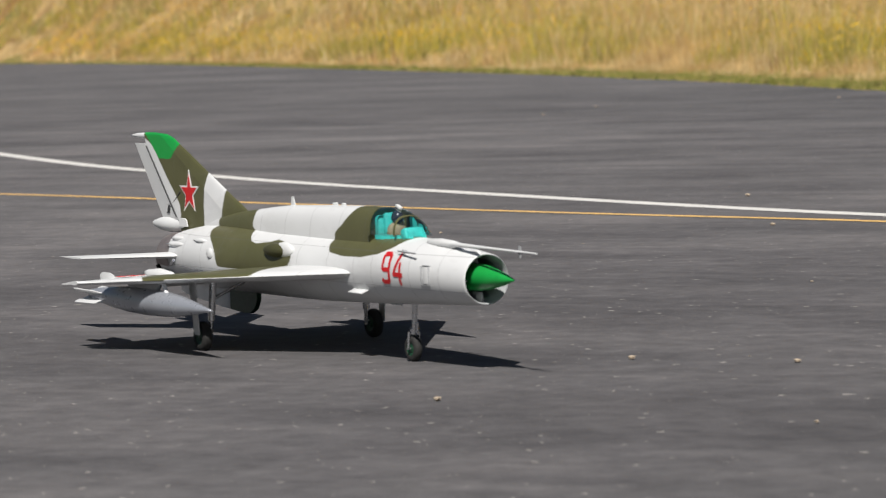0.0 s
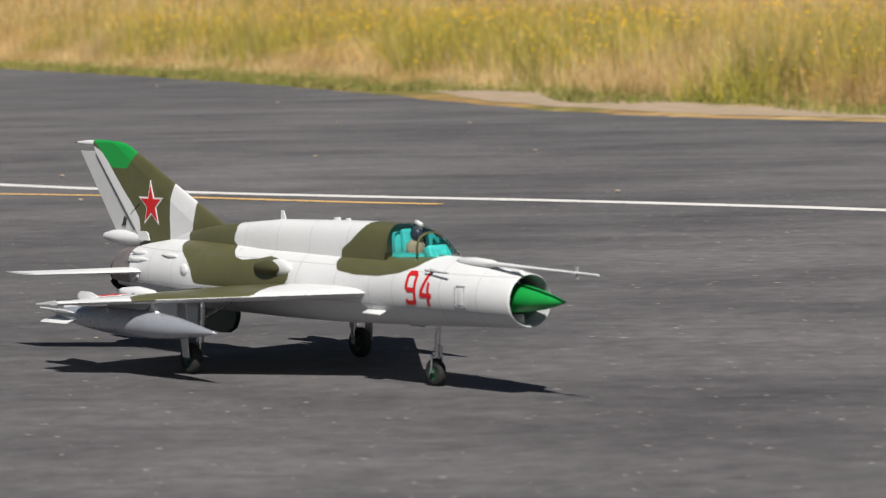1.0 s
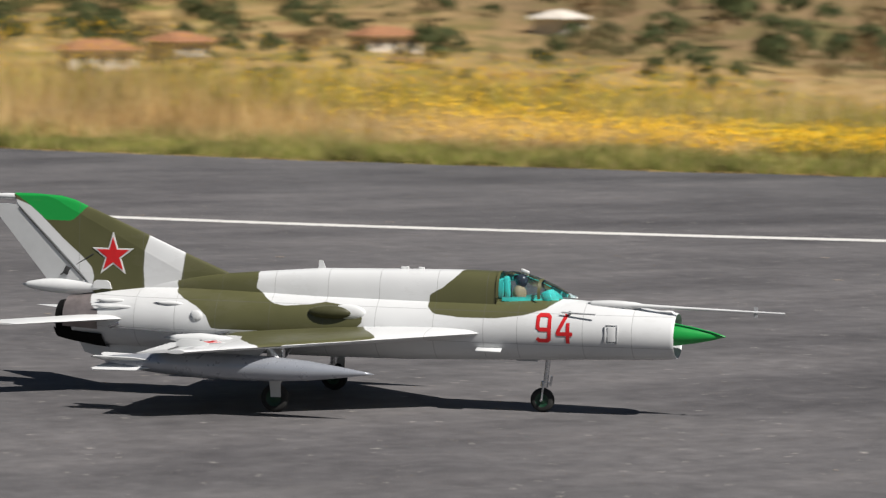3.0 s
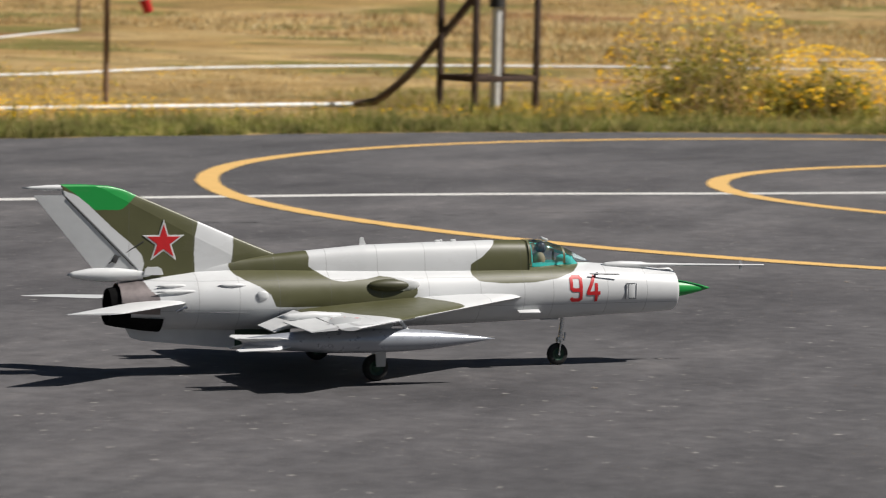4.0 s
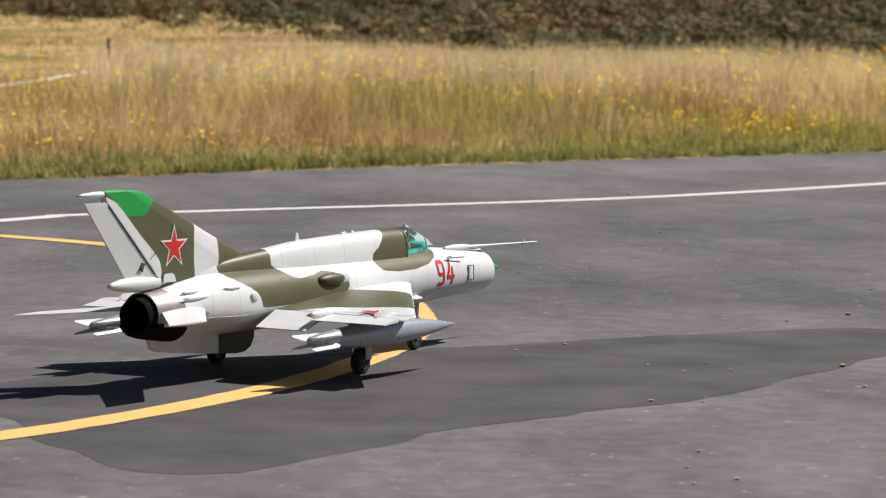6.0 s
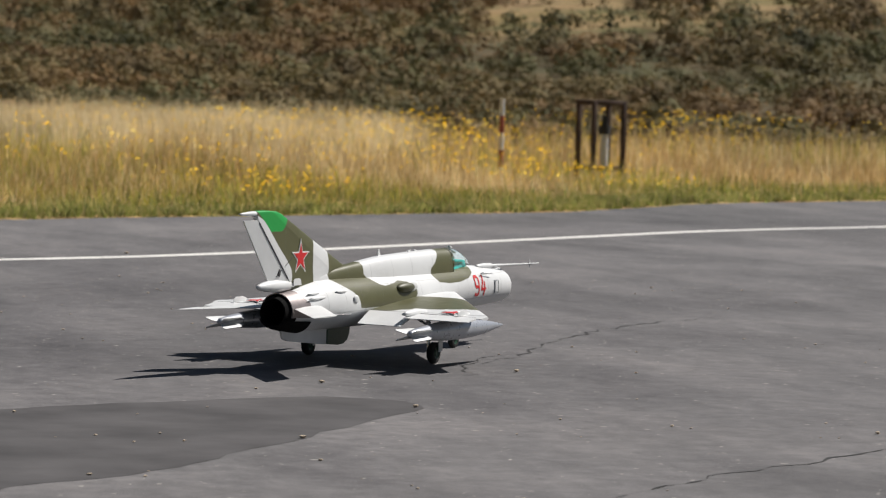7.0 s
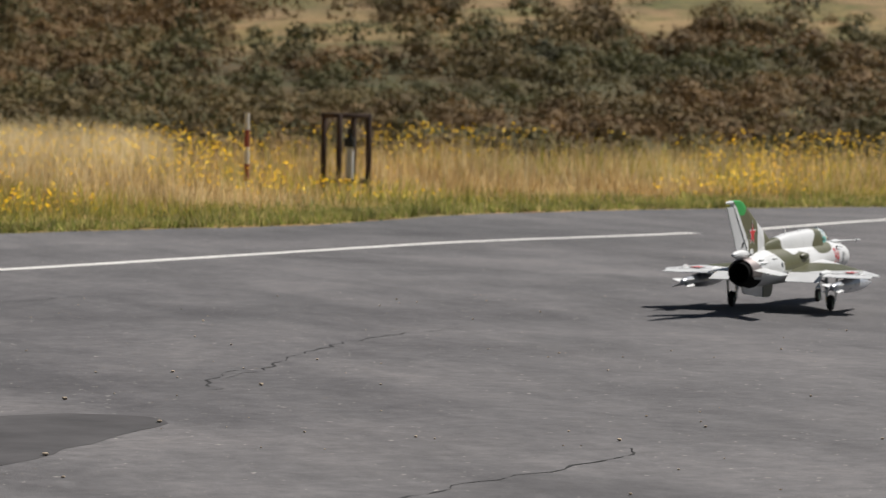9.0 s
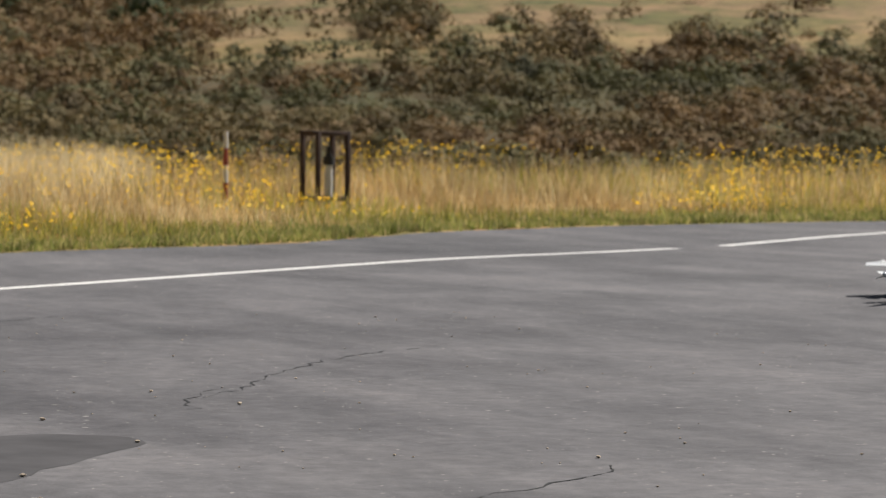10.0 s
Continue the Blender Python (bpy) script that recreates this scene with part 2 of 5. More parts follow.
def smooth_poly(points, step, closed=False):
    """Catmull-Rom through the points, at about that step."""
    pts = [Vector(p) for p in points]
    out = []
    n = len(pts)
    for i in range(n if closed else n - 1):
        if closed:
            p0, p1, p2, p3 = (pts[(i + k) % n] for k in (-1, 0, 1, 2))
        else:
            p0, p1, p2, p3 = pts[max(i - 1, 0)], pts[i], pts[i + 1], pts[min(i + 2, n - 1)]
        k = max(1, int((p2 - p1).length / step))
        for j in range(k):
            t = j / k
            out.append(0.5 * (2 * p1 + (p2 - p0) * t + (2 * p0 - 5 * p1 + 4 * p2 - p3) * t * t + (3 * p1 - p0 - 3 * p2 + p3) * t ** 3))
    if not closed:
        out.append(pts[-1])
    return out


def ribbon(name, points, width, z, material, label, jitter=0.006, step=0.25, taper=False):
    """A painted stripe along a path on the ground."""
    pts = smooth_poly([(*p, 0) for p in points], step)
    verts, faces = [], []
    rnd = random.Random(len(points) * 7 + int(width * 1000))
    n = len(pts)
    for i, p in enumerate(pts):
        d = (pts[min(i + 1, n - 1)] - pts[max(i - 1, 0)]).normalized()
        s = Vector((-d.y, d.x, 0))
        w = width / 2 * ((1 - abs(2 * i / (n - 1) - 1) ** 3) if taper else 1)
        for k in (-1, 1):
            q = p + s * k * (w + rnd.uniform(-jitter, jitter))
            verts.append((q.x, q.y, z))
    for i in range(n - 1):
        faces.append((2 * i, 2 * i + 2, 2 * i + 3, 2 * i + 1))
    return tagged(mesh_object(name, verts, faces, material), label, "marking", kind="structure")


# ---------------------------------------------------------------- ground
EDGE = [(-440, 580), (-185, 280), (-106, 190), (-45.5, 104), (-26, 74), (-18, 60.5), (-12.4, 50), (-8, 41), (-4, 36.2), (0.5, 32.6), (3.5, 28.6), (7, 24.6),
        (9.2, 21.2), (13, 17), (17.5, 13), (22, 9.9), (24.6, 7.2), (26.4, 3.6), (28, 0), (29.6, -2.8), (31.5, -5.6), (33, -8), (34.7, -10.8),
        (36.2, -13.2), (39, -15.7), (41, -18.9), (42.4, -22.4), (44, -30), (48, -60), (60, -120)]
EDGE_S = [(p.x, p.y) for p in smooth_poly([(*p, 0) for p in EDGE], 0.6)]
EDGE_NP = np.array(EDGE_S)


def edge_distance(x, y):
    """Signed distance from the pavement's edge (positive on the grass) and the index of the nearest edge point."""
    x, y = np.atleast_1d(np.asarray(x, float)), np.atleast_1d(np.asarray(y, float))
    out, idx = np.empty(x.shape), np.empty(x.shape, int)
    d = np.gradient(EDGE_NP, axis=0)
    d /= np.linalg.norm(d, axis=1)[:, None]
    for s in range(0, len(x), 20000):
        dx = x[s:s + 20000, None] - EDGE_NP[None, :, 0]
        dy = y[s:s + 20000, None] - EDGE_NP[None, :, 1]
        r = dx * dx + dy * dy
        k = r.argmin(1)
        a = np.arange(len(k))
        side = d[k, 0] * dy[a, k] - d[k, 1] * dx[a, k]
        out[s:s + 20000] = np.where(side > 0, 1, -1) * np.sqrt(r[a, k])
        idx[s:s + 20000] = k
    return out, idx


def sstep(a, b, x):
    t = np.clip((x - a) / (b - a), 0, 1)
    return t * t * (3 - 2 * t)


def hump(x, y):
    return (np.sin(x * 0.021 + 1.3) * np.cos(y * 0.017) + 0.5 * np.sin(x * 0.06 + y * 0.05) + 0.25 * np.sin(x * 0.15 - y * 0.12))


def terrain(x, y):
    """Height of the open land: a level field, a valley with houses to the north-east, and scrub hills beyond."""
    x, y = np.asarray(x, float), np.asarray(y, float)
    r = np.hypot(x - 3, y + 2)
    th = np.degrees(np.arctan2(x - 3, y + 2))
    valley = sstep(11, 19, th) * (1 - sstep(38, 52, th))
    scrub = sstep(97, 110, th)
    field = (1 - valley) * (1 - scrub)
    zv = -11 * sstep(27, 150, r) + 26 * sstep(200, 620, r) + 70 * sstep(600, 1500, r)
    zs = -0.5 * sstep(55, 80, r) + 16 * sstep(80, 330, r) + 5 * sstep(300, 420, r) + 60 * sstep(420, 1200, r)
    zf = 1.2 * sstep(60, 130, r) + 26 * sstep(125, 500, r) + 60 * sstep(500, 1300, r)
    z = valley * zv + scrub * zs + field * zf
    z = z + hump(x, y) * (0.02 + 1.6 * sstep(90, 300, r) + 4 * sstep(300, 900, r)) * sstep(25, 60, r)
    d, _ = edge_distance(x.ravel(), y.ravel())
    d = d.reshape(x.shape)
    return z * sstep(1, 12, d) - 0.04 * (1 - sstep(-0.3, 0.25, d)) + 0.012 * sstep(0, 0.4, d)


def build_ground():
    # radial sheet, dense near the field and open to the horizon
    radii = np.concatenate([np.linspace(0, 70, 120)[1:], 70 * (3500 / 70) ** (np.linspace(0, 1, 110)[1:])])
    ang = np.radians(np.concatenate([np.arange(-45, 130, 0.5), np.arange(130, 315, 5.0)]))
    R, A = np.meshgrid(radii, ang, indexing="ij")
    X, Y = 5 + R * np.sin(A), R * np.cos(A)
    Z = terrain(X, Y)
    n, m = X.shape
    verts = [(5, 0, -0.04)] + list(zip(X.ravel(), Y.ravel(), Z.ravel()))
    faces = [(0, 1 + (j + 1) % m, 1 + j) for j in range(m)]
    for i in range(n - 1):
        b = 1 + i * m
        for j in range(m):
            k = (j + 1) % m
            faces.append((b + j, b + k, b + m + k, b + m + j))
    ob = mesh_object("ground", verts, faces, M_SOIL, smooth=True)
    tagged(ob, "dry straw-coloured open field rising to brown hills", "ground", kind="structure")


def build_runway():
    rnd = random.Random(3)
    rim = []
    for i, (x, y) in enumerate(EDGE_S):
        k = rnd.uniform(-0.07, 0.07) if 5 < i < len(EDGE_S) - 5 else 0
        rim.append((x + k, y + k * 0.7))
    outer = rim + [(60, -260), (-160, -260), (-800, 580)]
    bm = bmesh.new()
    top = [bm.verts.new((x, y, 0)) for x, y in outer]
    bot = [bm.verts.new((x, y, -0.08)) for x, y in outer]
    n = len(outer)
    bm.faces.new(top)
    for i in range(n):
        j = (i + 1) % n
        bm.faces.new((top[i], top[j], bot[j], bot[i]))
    bmesh.ops.triangulate(bm, faces=[f for f in bm.faces if len(f.verts) > 4])
    bmesh.ops.recalc_face_normals(bm, faces=bm.faces)
    me = bpy.data.meshes.new("runway")
    bm.to_mesh(me)
    bm.free()
    me.materials.append(M_ASPHALT)
    tagged(new("runway", me), "worn grey asphalt model runway with faint streaks", "runway", kind="structure")


build_ground()
build_runway()

WHITE_A = [(-34, 55), (-20.2, 38.4), (-15, 32.9), (-11.4, 29.8), (-8, 27.2), (-5, 25.6), (-2.7, 24.1), (0.5, 21.2), (3.6, 18.5), (6.3, 15.3),
           (9.5, 12.3), (12.6, 9.5), (15.4, 6.8), (17.4, 4.4), (20.3, 1.3), (22.6, -0.9), (25.1, -3.05)]
WHITE_B = [(25.15, -3.0), (25.8, -4.4), (26.8, -6.6), (28.0, -8.3), (30.4, -11.0), (32.5, -13.4), (33.9, -15.6), (34.6, -16.6)]
WHITE_C = [(35.2, -17.4), (36.6, -18.8), (38.2, -20.5), (41.0, -24.0)]
YELLOW = [(-22, 33.4), (-15.2, 30.3), (-12.2, 28.7), (-9.9, 27.55), (-7.9, 26.65), (-6.6, 25.9), (-5.9, 25.55)]
RING_C = (18.66, 2.28)
for line in (WHITE_A, WHITE_B, WHITE_C):
    ribbon("runway_line", line, 0.17, 0.0022, M_LINE_W, "worn white painted line on the runway")
ribbon("runway_line", YELLOW, 0.09, 0.0026, M_LINE_Y, "thin yellow painted line on the runway")
ribbon("runway_line", [(13.75, -8.2), (14.1, -8.45), (14.75, -9.05), (15.3, -9.8)], 0.15, 0.0026, M_LINE_Y, "short yellow painted line on the asphalt")
for r, z in ((1.08, 0.0028), (3.21, 0.0031), (6.75, 0.0034)):
    pts = [(RING_C[0] + r * math.sin(a * math.pi / 40), RING_C[1] + r * math.cos(a * math.pi / 40)) for a in range(81)]
    ribbon("landing_ring", pts, 0.155, z, M_LINE_Y, "yellow painted landing circle on the asphalt", step=0.1)


def flat_patch(name, pts, z, material, label, cat):
    pl = smooth_poly([(*p, 0) for p in pts], 0.15, closed=True)
    rnd = random.Random(8)
    bm = bmesh.new()
    bm.faces.new([bm.verts.new((p.x + rnd.uniform(-.03, .03), p.y + rnd.uniform(-.03, .03), z)) for p in pl])
    bmesh.ops.triangulate(bm, faces=bm.faces[:])
    me = bpy.data.meshes.new(name)
    bm.to_mesh(me)
    bm.free()
    me.materials.append(material)
    return tagged(new(name, me), label, cat, kind="structure")


flat_patch("asphalt_patch", [(17.05, -6.55), (17.35, -6.2), (17.15, -5.45), (16.7, -4.5), (16.3, -3.6), (15.4, -2.6), (13.2, -3.0), (13.6, -3.7), (14.0, -3.95),
                             (14.4, -4.45), (14.9, -5.05), (15.5, -5.5), (16.2, -6.0)], 0.0010, M_PATCH, "darker resealed patch of asphalt", "patch")
flat_patch("asphalt_stain", [(7.4, -0.7), (8.0, -1.0), (8.9, -1.5), (9.9, -1.85), (11.2, -2.4), (10.4, -3.1), (8.6, -2.9), (7.2, -2.0)], 0.0010, M_STAIN, "darker stained area of asphalt", "patch")
dirt = [(x + 0.85, y + 0.55) for x, y in EDGE_S if 32.8 < y < 52]
ribbon("dirt_strip", dirt, 1.3, 0.013, M_SAND, "bare pale dirt beside the pavement", 0.12, 0.4, True)
CRACKS = [[(14.0, -6.2), (14.35, -6.57), (14.78, -7.03), (15.28, -7.65), (15.7, -7.98)], [(18.9, -7.3), (19.5, -7.7), (20.16, -8.02), (20.88, -8.49), (21.4, -8.95), (22.1, -9.66)],
          [(18.3, -7.1), (18.8, -7.2), (19.35, -7.52)], [(24.3, -7.4), (25.0, -8.35), (24.95, -9.1)], 
          [(11.6, 7.8), (12.0, 7.45), (13.2, 6.35), (14.1, 5.9), (14.95, 5.05)], [(10.2, -0.2), (10.7, -1.0), (11.6, -1.4)]]
for k, c in enumerate(CRACKS):
    rc = random.Random(k)
    fine = [(p.x + rc.uniform(-.035, .035), p.y + rc.uniform(-.035, .035)) for p in smooth_poly([(*q, 0) for q in c], 0.12)]
    ribbon("crack", fine, 0.009, 0.0018, M_CRACK, "thin dark crack in the asphalt", 0.008, 0.06, True)


# ---------------------------------------------------------------- model jet
def foil_bm(bm, root, tip, nch=14, nsp=14):
    """A tapered wing half: root and tip are (leading x, trailing x, y, z, thickness)."""
    grid = []
    for s in range(nsp + 1):
        t = s / nsp
        le, te, y, z, th = (a + (b - a) * t for a, b in zip(root, tip))
        ring = []
        for k in range(2 * nch):
            u = k / nch if k <= nch else (2 * nch - k) / nch
            side = 1 if 0 < k < nch else (-1 if k > nch else 0)
            h = th * 0.5 * 2.6 * (math.sqrt(max(u, 0)) * (1 - u)) if side else 0
            ring.append(bm.verts.new((le + (te - le) * u, y, z + side * h)))
        grid.append(ring)
    n = 2 * nch
    for a, b in zip(grid, grid[1:]):
        for k in range(n):
            bm.faces.new((a[k], a[(k + 1) % n], b[(k + 1) % n], b[k]))
    bm.faces.new(grid[0])
    bm.faces.new(grid[-1])
    return bm


def add_field(ob, name, values):
    at = ob.data.attributes.new(name, "FLOAT", "POINT")
    at.data.foreach_set("value", np.asarray(values, np.float32))


def coords_of(ob):
    a = np.empty(len(ob.data.vertices) * 3)
    ob.data.vertices.foreach_get("co", a)
    return a.reshape(-1, 3)


def star_outline(r, rot=90.0, inner=0.382):
    return [(r * (1 if k % 2 == 0 else inner) * math.cos(radians(rot + 36 * k)), r * (1 if k % 2 == 0 else inner) * math.sin(radians(rot + 36 * k))) for k in range(10)]


OLIVE_FRONT = [(0.74, 0.52), (0.60, 0.50), (0.555, 0.455), (0.52, 0.425), (0.475, 0.40), (0.472, 0.36), (0.50, 0.337), (0.60, 0.328), (0.72, 0.33), (0.82, 0.343), (0.89, 0.365), (0.925, 0.388), (0.975, 0.42), (0.90, 0.50)]
OLIVE_MID = [(-0.47, 0.56), (-0.475, 0.40), (-0.465, 0.375), (-0.43, 0.355), (-0.375, 0.33), (-0.335, 0.30), (-0.32, 0.265), (-0.30, 0.235), (0.18, 0.235), (0.245, 0.30), (0.24, 0.33), (0.18, 0.352),
             (0.10, 0.362), (0.05, 0.352), (-0.05, 0.344), (-0.09, 0.35), (-0.12, 0.365), (-0.17, 0.398), (-0.165, 0.43), (-0.19, 0.56)]


def fuselage_sections():
    rows = [(1.343, 0.283, 0.0765), (1.338, 0.283, 0.0795), (1.30, 0.2835, 0.083), (1.22, 0.286, 0.0895), (1.13, 0.289, 0.0955), (0.985, 0.291, 0.1035), (0.85, 0.289, 0.108), (0.70, 0.286, 0.1105),
            (0.38, 0.279, 0.1145), (0.085, 0.2765, 0.1155), (-0.30, 0.2765, 0.1145), (-0.48, 0.276, 0.1125), (-0.60, 0.2745, 0.108), (-0.74, 0.268, 0.0965), (-0.86, 0.2605, 0.0825)]
    xs = np.array([r[0] for r in rows])[::-1]
    zc = np.array([r[1] for r in rows])[::-1]
    rr = np.array([r[2] for r in rows])[::-1]
    return xs, zc, rr


def fus_at(x):
    xs, zc, rr = fuselage_sections()
    return float(np.interp(x, xs, zc)), float(np.interp(x, xs, rr))


def on_skin(x, z, side=-1, lift=0.0015):
    """Point on the fuselage's side at height z."""
    zc, r = fus_at(x)
    a = max(-0.99, min(0.99, (z - zc) / r))
    c = math.sqrt(1 - a * a)
    return Vector((x, side * (r + lift) * c, zc + (r + lift) * a))


def build_fuselage(jet):
    xs = np.concatenate([[1.343, 1.3415, 1.338, 1.33], np.linspace(1.32, -0.86, 170)])
    n = 72
    verts, faces = [], []
    for x in xs:
        zc, r = fus_at(x)
        for k in range(n):
            a = 2 * math.pi * k / n
            verts.append((x, r * math.cos(a), zc + r * math.sin(a)))
    m = len(xs)
    for i in range(m - 1):
        for k in range(n):
            j = (k + 1) % n
            faces.append((i * n + k, i * n + j, (i + 1) * n + j, (i + 1) * n + k))
    ob = mesh_object("fuselage", verts, faces, M_CAMO, jet, "white and olive camouflaged fuselage", True)
    c = coords_of(ob)
    ol = np.maximum(poly_sd(c[:, 0], c[:, 2], OLIVE_FRONT), poly_sd(c[:, 0], c[:, 2], OLIVE_MID))
    ol = np.where(c[:, 2] < 0.25, -0.05, ol)
    add_field(ob, "olive", ol)
    add_field(ob, "green", np.full(len(c), -1.0))
    add_field(ob, "metal", np.full(len(c), -1.0))
    # intake duct, seen through the open nose
    bm = bmesh.new()
    lathe_bm(bm, [(1.343, 0.0765), (1.336, 0.072), (1.25, 0.074), (1.05, 0.085), (1.04, 0.0)], pose(0, 0, 0.283), 40)
    part("intake_duct", bm, M_GREY, jet, "grey intake duct")
    bm = bmesh.new()
    lathe_bm(bm, [(1.10, 0.0), (1.10, 0.043), (1.25, 0.044), (1.335, 0.0385), (1.40, 0.028), (1.46, 0.0155), (1.505, 0.003), (1.51, 0)], pose(0, 0, 0.288), 32)
    part("nose_cone", bm, M_GREEN, jet, "bright green shock cone")
    for a in (0, 90, 180, 270):
        bm = bmesh.new()
        box_bm(bm, 0.06, 0.004, 0.036, Matrix.Translation((0, 0, 0.285)) @ pose(1.27, 0, 0, a + 8) @ pose(0, 0, 0.062), 0.001)
        part("cone_strut", bm, M_GREY, jet)


def build_spine(jet):
    xs = np.linspace(0.715, -0.62, 110)
    top = lambda x: np.interp(x, [-0.62, -0.30, -0.168, 0.056, 0.35, 0.606, 0.715], [0.405, 0.441, 0.453, 0.472, 0.480, 0.485, 0.484])
    wid = lambda x: np.interp(x, [-0.62, -0.30, 0.056, 0.5, 0.715], [0.018, 0.038, 0.056, 0.064, 0.066])
    n = 30
    verts, faces = [], []
    for x in xs:
        zt, w = float(top(x)), float(wid(x))
        for k in range(n + 1):
            a = math.pi * k / n
            c, s = math.cos(a), math.sin(a)
            base = 0.345
            verts.append((x, w * math.copysign(abs(c) ** 0.75, c), base + (zt - base) * s ** 0.62))
    for i in range(len(xs) - 1):
        for k in range(n):
            a = i * (n + 1) + k
            faces.append((a, a + 1, a + n + 2, a + n + 1))
    faces.append(tuple(range(n + 1)))
    ob = mesh_object("spine", verts, faces, M_CAMO, jet, "white dorsal spine with olive ends", True)
    c = coords_of(ob)
    add_field(ob, "olive", np.maximum(poly_sd(c[:, 0], c[:, 2], OLIVE_FRONT), poly_sd(c[:, 0], c[:, 2], OLIVE_MID)))
    add_field(ob, "green", np.full(len(c), -1.0))
    add_field(ob, "metal", np.full(len(c), -1.0))


def build_canopy(jet):
    # transparent hood, in the spine's section, sloping to the windscreen
    xs = np.linspace(0.715, 0.985, 26)
    n = 24
    top = lambda x: np.interp(x, [0.715, 0.76, 0.80, 0.85, 0.90, 0.95, 0.985], [0.484, 0.486, 0.481, 0.466, 0.445, 0.420, 0.404])
    wid = lambda x: np.interp(x, [0.715, 0.80, 0.90, 0.985], [0.064, 0.063, 0.050, 0.018])

    def shell(x0, x1, k, count):
        verts, faces = [], []
        for x in np.linspace(x0, x1, count):
            zt, w = float(top(x)) * 1, float(wid(x)) * k
            zb = 0.398
            for j in range(n + 1):
                a = math.pi * j / n
                c, s = math.cos(a), math.sin(a)
                verts.append((x, w * math.copysign(abs(c) ** 0.8, c), zb + (zt - zb) * k * s ** 0.7))
        for i in range(count - 1):
            for j in range(n):
                a = i * (n + 1) + j
                faces.append((a, a + 1, a + n + 2, a + n + 1))
        return verts, faces
    v, f = shell(0.715, 0.985, 1.0, 26)
    g = mesh_object("canopy", v, f, M_GLASS, jet, "clear canopy with a turquoise cockpit inside", True)
    g.visible_shadow = False
    for x0, x1 in ((0.712, 0.722), (0.858, 0.868)):
        v, f = shell(x0, x1, 1.02, 2)
        mesh_object("canopy_frame", v, f, M_OLIVE, jet, "", True)
    bm = bmesh.new()
    box_bm(bm, 0.20, 0.08, 0.012, pose(0.815, 0, 0.378), 0.003)
    part("cockpit_floor", bm, M_CYAN, jet, "turquoise cockpit tub")
    for s in (-1, 1):
        bm = bmesh.new()
        plate_bm(bm, [(0.73, 0.385), (0.935, 0.385), (0.925, 0.402), (0.905, 0.418), (0.884, 0.424), (0.868, 0.402), (0.73, 0.400)], 0.004, pose(0, s * 0.036, 0) @ pose(0.84, 0, 0, 0, 0, -s * 8) @ pose(-0.84, 0, 0))
        part("cockpit_side", bm, M_CYAN, jet, "turquoise cockpit side")
    bm = bmesh.new()
    box_bm(bm, 0.008, 0.085, 0.07, pose(0.724, 0, 0.425), 0.012)
    box_bm(bm, 0.02, 0.042, 0.075, pose(0.737, 0, 0.430, 0, -8), 0.008)
    part("ejection_seat", bm, M_CYAN, jet, "turquoise seat back")
    bm = bmesh.new()
    box_bm(bm, 0.035, 0.075, 0.04, pose(0.885, 0, 0.404, 0, -20), 0.01)
    part("instrument_panel", bm, M_CYAN, jet)
    bm = bmesh.new()
    bmesh.ops.create_uvsphere(bm, u_segments=16, v_segments=10, radius=0.022, matrix=pose(0.787, 0, 0.454) @ Matrix.Diagonal((1.05, 0.9, 1.05, 1)))
    part("dummy_head", bm, M_HELMET, jet, "dark helmet of a dummy")
    bm = bmesh.new()
    bmesh.ops.create_uvsphere(bm, u_segments=14, v_segments=8, radius=0.03, matrix=pose(0.78, 0, 0.408) @ Matrix.Diagonal((0.8, 1.1, 1.1, 1)))
    part("dummy_torso", bm, M_TAN, jet, "tan suited dummy torso")
    bm = bmesh.new()
    box_bm(bm, 0.03, 0.012, 0.01, pose(0.80, 0, 0.487, 0, 20), 0.003)
    part("periscope", bm, M_WHITE, jet)


